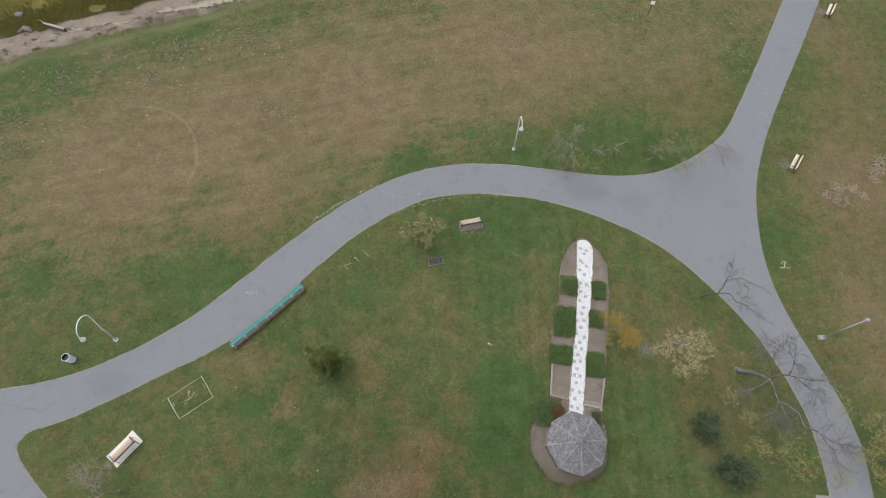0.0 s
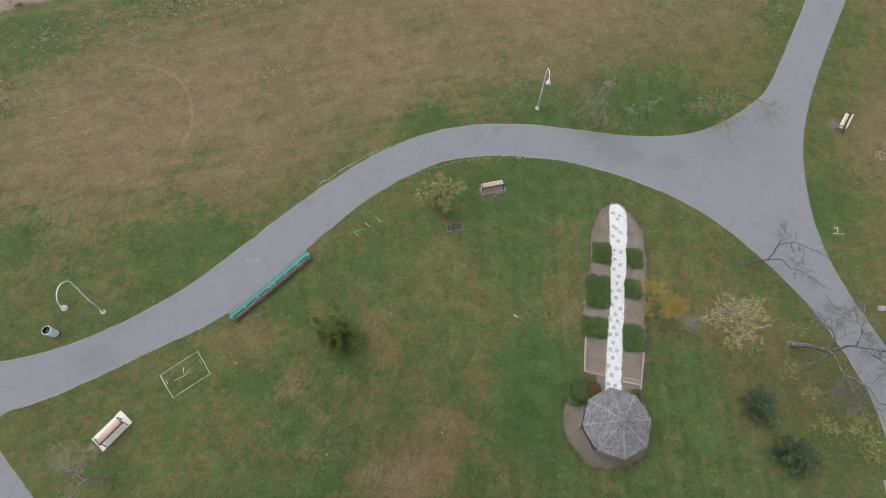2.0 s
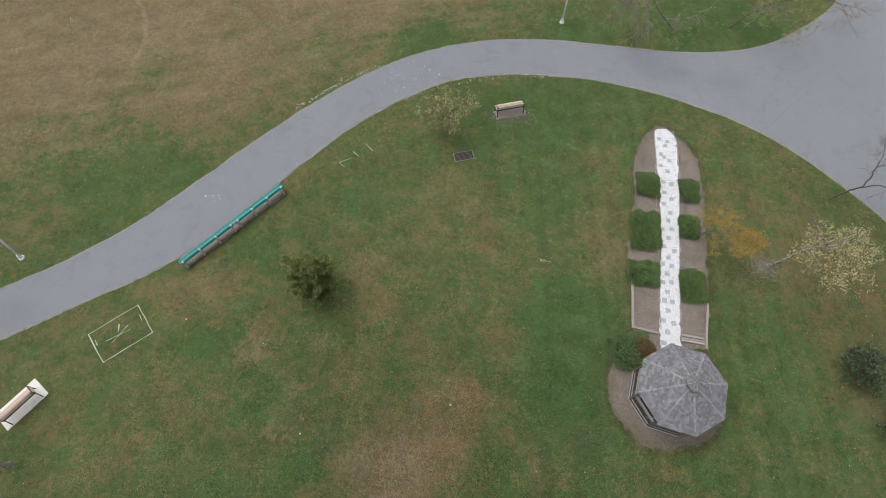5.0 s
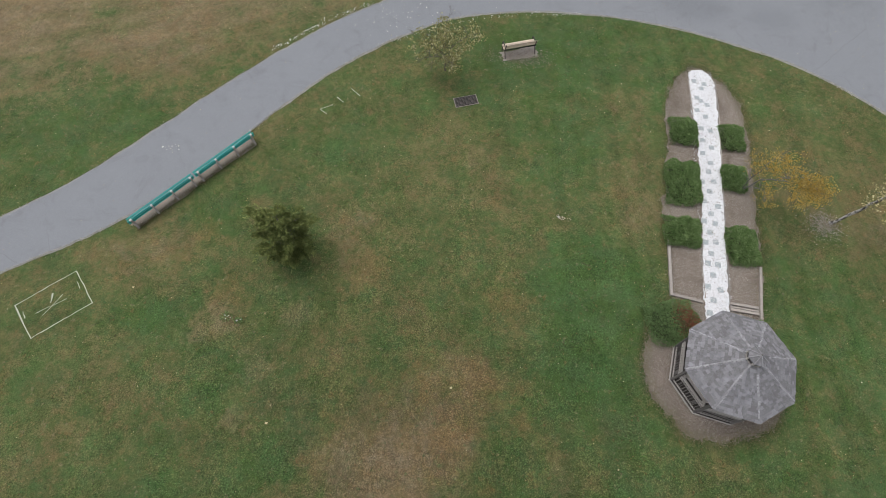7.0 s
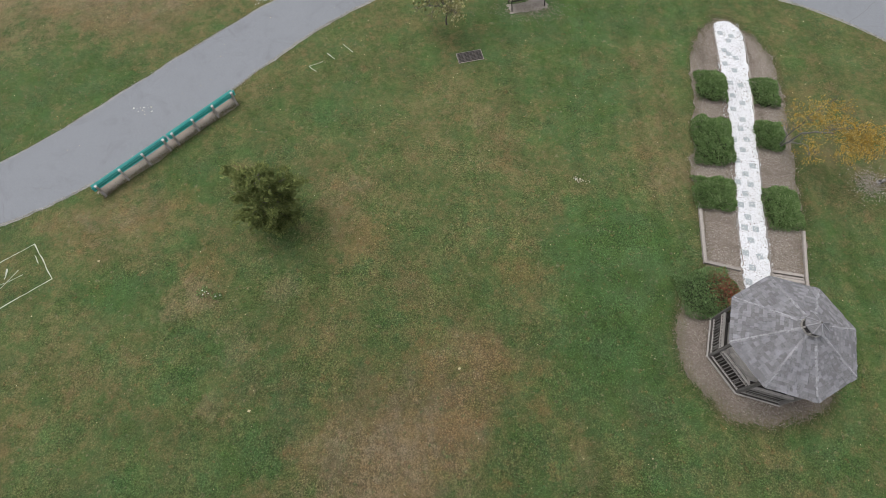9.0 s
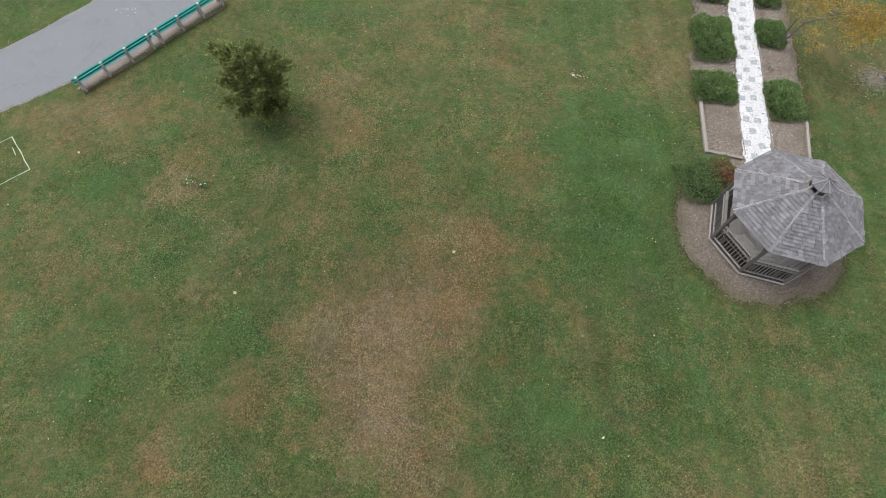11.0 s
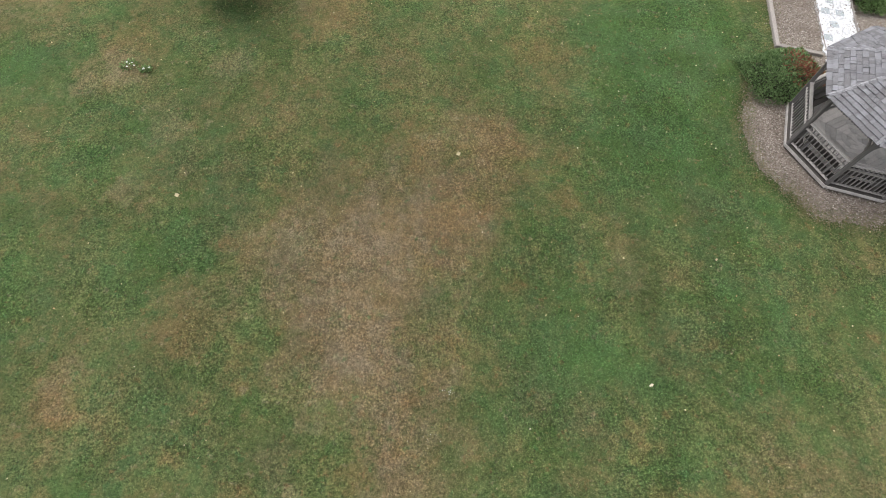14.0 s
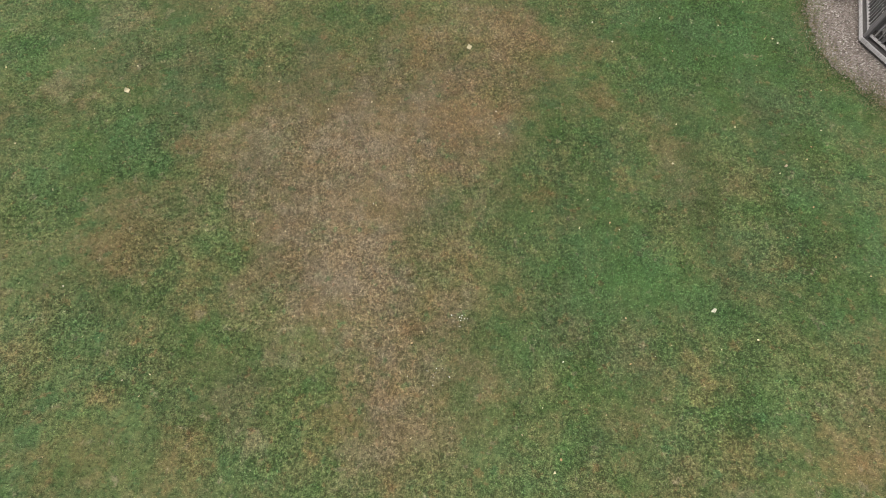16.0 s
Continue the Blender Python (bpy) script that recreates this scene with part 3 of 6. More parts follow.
def lathe(bm, profile, sides=20):
    """A turned shape about z from (radius, height) pairs, closed at its ends where the radius is zero."""
    rings = [[bm.verts.new((r * math.cos(2 * math.pi * j / sides), r * math.sin(2 * math.pi * j / sides), z)) for j in range(sides)]
             for r, z in profile]
    for a, b in zip(rings, rings[1:]):
        for j in range(sides):
            bm.faces.new((a[j], a[(j + 1) % sides], b[(j + 1) % sides], b[j]))
    bmesh.ops.remove_doubles(bm, verts=bm.verts[:], dist=1e-5)
    return bm


def spline(points, steps=8):
    """A smooth curve through the control points."""
    p = [Vector(q).to_3d() if len(q) == 2 else Vector(q) for q in points]
    out_pts = []
    for i in range(len(p) - 1):
        a, b, c, d = p[max(i - 1, 0)], p[i], p[i + 1], p[min(i + 2, len(p) - 1)]
        for s in range(steps):
            t = s / steps
            out_pts.append(0.5 * ((2 * b) + (c - a) * t + (2 * a - 5 * b + 4 * c - d) * t * t + (3 * b - a - 3 * c + d) * t ** 3))
    return out_pts + [p[-1]]


def slab(bm, outline, z0, z1):
    """A flat slab with the given outline (x, y), from z0 up to z1."""
    top = [bm.verts.new((p[0], p[1], z1)) for p in outline]
    low = [bm.verts.new((p[0], p[1], z0)) for p in outline]
    f = bm.faces.new(top)
    if f.normal.z == 0:
        f.normal_update()
    if f.normal.z < 0:
        f.normal_flip()
    n = len(top)
    for i in range(n):
        bm.faces.new((top[i], top[(i + 1) % n], low[(i + 1) % n], low[i]))
    bmesh.ops.triangulate(bm, faces=[f])
    bmesh.ops.recalc_face_normals(bm, faces=bm.faces[:])
    return bm


def leaf_mesh(leaves):
    """One bmesh of many small folded leaves: (place, way, width, length, turn)."""
    verts, faces = [], []
    for p, d, w, h, roll in leaves:
        d = d.normalized()
        s = d.orthogonal().normalized()
        s = s * math.cos(roll) + d.cross(s) * math.sin(roll)
        up = d.cross(s)
        i = len(verts)
        verts += [p, p + d * h * 0.5 + s * w * 0.5 + up * w * 0.15, p + d * h, p + d * h * 0.5 - s * w * 0.5 + up * w * 0.15]
        faces.append((i, i + 1, i + 2, i + 3))
    me = bpy.data.meshes.new("leaves")
    me.from_pydata(verts, [], faces)
    bm = bmesh.new()
    bm.from_mesh(me)
    bpy.data.meshes.remove(me)
    return bm


def toward(rng):
    while True:
        v = Vector((rng.uniform(-1, 1), rng.uniform(-1, 1), rng.uniform(-1, 1)))
        if 0.05 < v.length < 1:
            return v.normalized()

# ---- ground, paths ----


def ground():
    bm = bmesh.new()
    xs = [-2500, -400, -120] + list(range(-80, 81, 4)) + [120, 400, 2500]
    ys = [-2500, -400, -120] + list(range(-60, 101, 4)) + [140, 400, 2500]
    grid = {}
    for i, x in enumerate(xs):
        for j, y in enumerate(ys):
            d = -0.372 * x + 0.928 * y - 50.15
            z = -0.9 * min(1, max(0, d / 9.0))
            grid[i, j] = bm.verts.new((x, y, z))
    for i in range(len(xs) - 1):
        for j in range(len(ys) - 1):
            bm.faces.new((grid[i, j], grid[i + 1, j], grid[i + 1, j + 1], grid[i, j + 1]))
    return solid("ground", bm, GROUND, "mown autumn lawn, green with dry brown patches", "lawn", kind="structure", smooth=True)


NORTH_EDGE = [(-58, -4), (-44, 1.4), (-32.4, 3.3), (-26.4, 4.9), (-20.6, 8.3), (-16.7, 11.8), (-12.65, 16.1), (-8.3, 20.1), (-5.2, 22.3), (-2.4, 23.8),
              (1.2, 24.85), (4.9, 25.2), (9.6, 24.9), (16.3, 24.1), (21.5, 24.9), (25.0, 27.1), (27.6, 29.2), (30.0, 33.3),
              (33.7, 40.1), (37.6, 47.7), (45, 62), (56, 84)]
EAST_EDGE = [(60, 82), (49, 62), (41.6, 47.8), (37.1, 39.4), (33.0, 32.0), (30.0, 25.4), (28.9, 20.6), (28.6, 16.2), (29.2, 11.9), (30.9, 7.2),
             (32.3, 3.0), (32.4, -0.9), (31.6, -6), (29, -16), (24, -34)]
INNER_EDGE = [(21, -33), (26, -15), (28.7, -6), (29.3, -0.6), (29.0, 3.3), (27.8, 7.0), (25.9, 10.6), (22.5, 14.9), (19.0, 17.9), (16.0, 19.4), (12.3, 20.9),
              (8.0, 21.75), (4.0, 22.0), (1.1, 21.6), (-1.3, 20.95), (-5.6, 18.2), (-8.5, 15.4), (-10.7, 12.9), (-15.6, 7.6), (-19.8, 5.2),
              (-23.6, 2.9), (-27.3, 1.0), (-28.8, 0.55), (-29.5, -0.1), (-29.6, -0.9), (-28.1, -2.5), (-26.2, -4.0), (-22, -8), (-16, -16), (-6, -30), (12, -54)]
WEST_EDGE = [(9, -56), (-9, -32), (-19, -18), (-25, -10), (-29.5, -5.6), (-33.5, -2.6), (-38, -1.2), (-45, -2.2), (-58, -7.2)]


def path_edge(line):
    """The worn edge of the path along a line of points."""
    pts = spline(line, 22)
    for _ in range(3):
        last = len(pts) - 1
        pts = [sum((pts[j] for j in range(max(0, i - 7), min(last, i + 7) + 1)), Vector()) / (min(last, i + 7) - max(0, i - 7) + 1) if 7 <= i <= last - 7 else pts[i] for i in range(last + 1)]
    out_pts = []
    for p in pts:
        w = 0.030 * noise.noise(p * 0.9) + 0.035 * noise.noise(p * 3.1)
        out_pts.append((p.x + w, p.y - w))
    return out_pts


def paths():
    outline = [p for line in (NORTH_EDGE, EAST_EDGE, INNER_EDGE, WEST_EDGE) for p in path_edge(line)]
    return solid("path", slab(bmesh.new(), outline, -0.05, 0.012), ASPHALT, "weathered pale grey asphalt footpath with worn edges", "path", kind="structure")


def path_rims():
    """Pale sandy rims where the path's edge has crumbled into the grass."""
    for line, side, most in ((INNER_EDGE, 1, 0.09), (NORTH_EDGE, 1, 0.05)):
        pts = [Vector((x, y, 0.0)) for x, y in path_edge(line) if abs(x) < 50 and -14 < y < 55]
        bm, last = bmesh.new(), None
        for a, b in zip(pts, pts[1:]):
            out_way = Vector((a.y - b.y, b.x - a.x, 0)).normalized() * side
            w = most * (0.55 + 0.6 * noise.noise(a * 0.45) + 0.5 * noise.noise(a * 2.7))
            row = [bm.verts.new(a - out_way * 0.07 + Vector((0, 0, 0.016))), bm.verts.new(a + out_way * max(0.0, w) + Vector((0, 0, 0.006)))]
            if last:
                bm.faces.new((last[0], row[0], row[1], last[1]))
            last = row
        bmesh.ops.recalc_face_normals(bm, faces=bm.faces[:])
        solid("path_rim", bm, RIM_SAND, "pale crumbled sandy rim along the asphalt path", "path edge", kind="structure")


RIM_SAND = plain_material("sandy_rim", (0.34, 0.335, 0.325), (0.20, 0.192, 0.172), 7.0, 0.95, dirt=(0.12, 0.115, 0.07))
ground()
paths()
path_rims()


def grass_blades():
    """Single blades over the stretch of lawn that the camera passes low above."""
    rng = np.random.default_rng(5)
    n = 520000
    x, y = rng.normal(0.3, 6.6, n), rng.normal(-3.5, 4.6, n)
    keep = (np.abs(x) < 17) & (y > -12) & (y < 9.5) & (np.hypot((x - 10.95), y - 0.9) > 2.72) & ~((x > 9.75 + 0.11 * (y - 4)) & (y > 2.6))
    x, y = x[keep], y[keep]
    n = len(x)
    a, h = rng.uniform(0, 2 * np.pi, n), rng.uniform(0.02, 0.05, n)
    flat, w = rng.uniform(0.35, 1.0, n), rng.uniform(0.006, 0.011, n)
    v = np.zeros((n, 3, 3), np.float32)
    v[:, 0] = np.stack([x - np.sin(a) * w, y + np.cos(a) * w, np.zeros(n)], 1)
    v[:, 1] = np.stack([x + np.sin(a) * w, y - np.cos(a) * w, np.zeros(n)], 1)
    v[:, 2] = np.stack([x + np.cos(a) * h * flat, y + np.sin(a) * h * flat, 0.008 + h * np.sqrt(1.02 - flat ** 2) * 0.7], 1)
    me = bpy.data.meshes.new("grass")
    me.vertices.add(3 * n)
    me.vertices.foreach_set("co", v.ravel())
    me.loops.add(3 * n)
    me.loops.foreach_set("vertex_index", np.arange(3 * n, dtype=np.int32))
    me.polygons.add(n)
    me.polygons.foreach_set("loop_start", np.arange(0, 3 * n, 3, dtype=np.int32))
    me.update(calc_edges=True)
    me.materials.append(BLADE)
    return tagged(new("grass", me), "short mown grass blades, green and straw-brown", "grass", kind="stuff")


grass_blades()

# ---- gazebo ----
GZ = pose(11.0, 0.78, 0, 0, 0, 6.3)
C8, T8 = math.cos(radians(22.5)), math.tan(radians(22.5))


def corner(k, r, z=0.0):
    a = radians(45 * k)
    return Vector((r * math.cos(a), r * math.sin(a), z))


def side_pose(k, inset=0.0):
    """x along side k, y outward, at the middle of the side at that distance from the centre."""
    a = radians(45 * k + 22.5)
    o = Vector((math.cos(a), math.sin(a), 0))
    m = Matrix((( -o.y, o.x, 0, o.x * inset), (o.x, o.y, 0, o.y * inset), (0, 0, 1, 0), (0, 0, 0, 1)))
    return m


def prism(bm, quad, drop):
    """A plate with the given upper corners and a thickness along drop."""
    a = [bm.verts.new(q) for q in quad]
    b = [bm.verts.new(Vector(q) + drop) for q in quad]
    bm.faces.new(a)
    bm.faces.new(b[::-1])
    n = len(a)
    for i in range(n):
        bm.faces.new((a[i], b[i], b[(i + 1) % n], a[(i + 1) % n]))
    return bm


def shingle_quads(rng, k, r0, z0, r1, z1, courses, width):
    """Upper corners of every shingle of roof side k, course by course from the eave up."""
    a = radians(45 * k + 22.5)
    o, u = Vector((math.cos(a), math.sin(a), 0)), Vector((-math.sin(a), math.cos(a), 0))
    normal = (o * (z0 - z1) * -1 + Vector((0, 0, 1)) * (r0 - r1) * C8).normalized()

    def at(s, v):
        r = (r0 + (r1 - r0) * v)
        return o * r * C8 + u * s + Vector((0, 0, z0 + (z1 - z0) * v))

    for c in range(courses):
        v0, v1 = c / courses, min(1.0, (c + 1.35) / courses)
        hw0, hw1 = (r0 + (r1 - r0) * v0) * C8 * T8, (r0 + (r1 - r0) * v1) * C8 * T8
        s = -hw0 + rng.uniform(-0.5, 0.0) * width
        while s < hw0 - 0.01:
            w = width * rng.choice((0.6, 0.8, 1.0, 1.0, 1.3, 1.7)) * rng.uniform(0.85, 1.15)
            a0, b0 = max(s, -hw0), min(s + w - 0.006, hw0)
            a1, b1 = min(max(s, -hw1), hw1), max(min(s + w - 0.006, hw1), -hw1)
            if b0 - a0 > 0.02:
                if b1 - a1 < 0.004:
                    b1, a1 = min(b1 + 0.004, hw0), max(a1 - 0.004, -hw0)
                lift = rng.uniform(0.036, 0.060)
                jig = rng.uniform(-0.04, 0.04) / courses * 1.5
                yield ([at(a0, v0 + jig - 0.012) + normal * lift, at(b0, v0 + jig - 0.012) + normal * lift,
                        at(b1, v1) + normal * 0.006, at(a1, v1) + normal * 0.006], -normal * 0.028)
            s += w


HIP = wood_material("pale_hip_shingle", (0.295, 0.293, 0.307), (0.185, 0.183, 0.190), grain=(20, 20, 20), dirt=0.3)


def gazebo():
    rng = random.Random(11)
    g = thing("gazebo", GZ, "octagonal weathered grey timber gazebo with shingle roof and small cupola", "gazebo")
    # plinth and deck
    bm = bmesh.new()
    slab(bm, [corner(k, 1.90)[:2] for k in range(8)], 0.0, 0.165)
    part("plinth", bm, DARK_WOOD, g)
    for k in range(8):
        part("skirt_board", boxed((2 * 1.975 * C8 * T8 - 0.01, 0.03, 0.09), bevel=0.004, m=side_pose(k, 1.96 * C8 - 0.0) @ pose(0, 0, 0.15)), DECK_WOOD, g)
        o = side_pose(k, 0)
        for n in range(12):
            r0, r1 = 0.06 + n * 0.145, 0.06 + n * 0.145 + 0.138
            q = [o @ Vector((s * r * T8 * 0.99, r, 0.2)) for s, r in ((-1, r0), (1, r0), (1, r1), (-1, r1))]
            # outer three boards are coloured dark to stand in for the bench's shade
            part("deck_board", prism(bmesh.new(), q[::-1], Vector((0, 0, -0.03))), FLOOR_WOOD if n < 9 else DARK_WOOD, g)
    part("deck_hub", slab(bmesh.new(), [corner(k, 0.075)[:2] for k in range(8)], 0.15, 0.205), FLOOR_WOOD, g)
    # posts, rails and balusters
    for k in range(8):
        a = 45 * k
        m = pose(0, 0, 0, 0, 0, a) @ pose(1.88, 0, 1.16)
        part("post", boxed((0.10, 0.10, 1.92), bevel=0.008, m=m), GREY_WOOD, g)
        for s in (-1, 1):
            arc = [corner(k, 1.86, 1.62)]
            along = (corner(k + s, 1.86) - corner(k, 1.86)).normalized()
            arc = [corner(k, 1.86, 1.62) + along * (0.05 + 0.36 * (1 - math.cos(t))) + Vector((0, 0, 0.40 * math.sin(t)))
                   for t in [0.0, 0.35, 0.7, 1.05, 1.35, 1.57]]
            part("bracket", tube(bmesh.new(), arc, [0.03] * 6, 4), GREY_WOOD, g)
    dentil = mesh_of(boxed((0.035, 0.03, 0.07)), "dentil", GREY_WOOD)
    bal = mesh_of(boxed((0.032, 0.032, 0.80), bevel=0.004), "baluster", GREY_WOOD)
    length = 2 * 1.88 * C8 * T8 - 0.11
    for k in range(8):
        o = side_pose(k, 1.88 * C8)
        part("header_beam", boxed((length + 0.1, 0.09, 0.14), bevel=0.006, m=o @ pose(0, 0, 2.03)), GREY_WOOD, g)
        for n in range(17):
            piece("dentil", dentil, g, o @ pose((n - 8) * 0.085, 0.11, 2.03))
        if k == 1:
            continue
        part("top_rail", boxed((length, 0.09, 0.038), bevel=0.006, m=o @ pose(0, 0, 1.12)), DECK_WOOD, g)
        part("middle_rail", boxed((length, 0.06, 0.045), bevel=0.005, m=o @ pose(0, 0, 0.93)), DECK_WOOD, g)
        part("bottom_rail", boxed((length, 0.05, 0.045), bevel=0.005, m=o @ pose(0, 0, 0.29)), DECK_WOOD, g)
        for n in range(11):
            piece("baluster", bal, g, o @ pose((n - 5) * length / 11.6, 0, 0.70))
    # bench inside along the closed sides
    for k in (0, 2, 3, 4, 5, 6, 7):
        o = side_pose(k, 1.88 * C8 - 0.22)
        for n in range(2):
            # dark timber on sides 0 to 5 paints in the shade behind the rails
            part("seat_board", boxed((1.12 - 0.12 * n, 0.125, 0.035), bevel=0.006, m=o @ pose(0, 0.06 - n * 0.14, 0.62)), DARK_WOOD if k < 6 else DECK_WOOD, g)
        for s in (-0.42, 0.42):
            part("seat_leg", boxed((0.05, 0.24, 0.4), bevel=0.004, m=o @ pose(s, 0, 0.4)), GREY_WOOD, g)
    # roof
    R0, Z0, R1, Z1 = 2.10, 2.12, 0.27, 3.13
    for k in range(8):
        a, b = corner(k, R0, Z0), corner(k + 1, R0, Z0)
        c, d = corner(k + 1, R1, Z1), corner(k, R1, Z1)
        panel = part("roof_panel", prism(bmesh.new(), [a, b, c, d], Vector((0, 0, -0.03))), GREY_WOOD, g)
        joined = bmesh.new()
        for quad, drop in shingle_quads(rng, k, R0 + 0.02, Z0, R1, Z1, 17, 0.135):
            if k in (3, 4, 5):
                part("shingle", prism(bmesh.new(), quad, drop), SHINGLE, panel)
            else:
                prism(joined, quad, drop)
        if k in (3, 4, 5):
            joined.free()
        else:
            tagged(part("shingles", joined, SHINGLE, panel), kind="stuff")
        # hip caps in short lengths
        up = (corner(k, R1, Z1) - corner(k, R0, Z0))
        for n in range(13):
            p0, p1 = corner(k, R0 + 0.02, Z0) + up * (n / 13) + Vector((0, 0, 0.062)), corner(k, R0 + 0.02, Z0) + up * min(1, (n + 1.15) / 13) + Vector((0, 0, 0.046))
            for s in (-1, 1):
                w = (corner(k + s, 1) - corner(k, 1)).normalized() * 0.055
                w = w + Vector((0, 0, 0)) - up.normalized() * w.dot(up.normalized())
                w.z -= 0.012
                q = [p0, p0 + w, p1 + w, p1]
                part("hip_shingle", prism(bmesh.new(), q if s > 0 else q[::-1], Vector((0, 0, -0.014))), HIP, panel)
    # cupola
    base = part("cupola", slab(bmesh.new(), [corner(k, 0.36)[:2] for k in range(8)], 3.04, 3.12), GREY_WOOD, g)
    for k in range(8):
        part("cupola_post", boxed((0.05, 0.05, 0.36), bevel=0.004, m=pose(0, 0, 0, 0, 0, 45 * k) @ pose(0.315, 0, 3.26)), DECK_WOOD, base)
        part("cupola_board", boxed((0.24, 0.02, 0.09), m=side_pose(k, 0.295) @ pose(0, 0, 3.15)), DECK_WOOD, base)
        q = [corner(k, 0.375, 3.43), corner(k + 1, 0.375, 3.43), corner(k + 1, 0.015, 3.62), corner(k, 0.015, 3.62)]
        roof = part("cupola_roof", prism(bmesh.new(), q, Vector((0, 0, -0.025))), SHINGLE, base)
        m = pose(0, 0, 0, 0, 0, 45 * k)
        part("cupola_ridge", tube(bmesh.new(), [m @ Vector((0.385, 0, 3.440)), m @ Vector((0.02, 0, 3.64))], [0.022, 0.015], 4), HIP, base)
    # an added black prism makes the cupola's openings read as shaded
    part("cupola_shade_core", slab(bmesh.new(), [corner(k, 0.17)[:2] for k in range(8)], 3.1, 3.44), BIN_AND_SHADE_DARK, base, "dark core in place of the shade inside the cupola")
    part("finial", lathe(bmesh.new(), [(0, 3.61), (0.03, 3.62), (0.035, 3.65), (0.015, 3.68), (0, 3.70)], 10), GREY_WOOD, base, smooth=True)
    return g


gazebo()

# ---- mulch beds and stepping-stone walk ----
WALK_LEFT = [(11.02, 2.9), (11.2, 4.2), (11.36, 5.3), (11.66, 7.2), (11.95, 8.8), (12.2, 10.7), (12.42, 12.4), (12.52, 13.6), (12.5, 14.6), (12.62, 15.8), (12.72, 17.2), (12.95, 17.55)]
WALK_RIGHT = [(13.3, 17.6), (13.7, 17.35), (14.0, 16.6), (13.82, 14.6), (13.5, 12.45), (13.26, 10.7), (12.98, 8.8), (12.72, 7.3), (12.55, 6.1), (12.4, 5.0), (12.1, 2.8)]
BED = [(9.72, 3.9), (9.78, 4.3), (10.05, 6.9), (10.15, 8.7), (10.5, 10.7), (10.85, 12.4), (11.15, 14.6), (11.75, 16.4), (12.6, 17.5), (13.3, 17.72), (14.15, 16.95), (14.75, 16.0),
       (15.1, 14.85), (15.05, 13.2), (14.85, 11.8), (14.68, 9.8), (14.34, 7.9), (14.03, 5.7), (13.6, 3.3)]
RING = [(13.55, 3.1), (13.72, 1.6), (13.6, -0.15), (13.1, -0.95), (12.25, -1.42), (11.25, -1.68), (10.35, -1.72), (9.6, -1.58), (8.95, -1.08), (8.5, -0.45), (8.15, 0.5), (8.2, 1.5), (8.4, 2.3), (8.9, 3.2), (9.7, 3.95)]


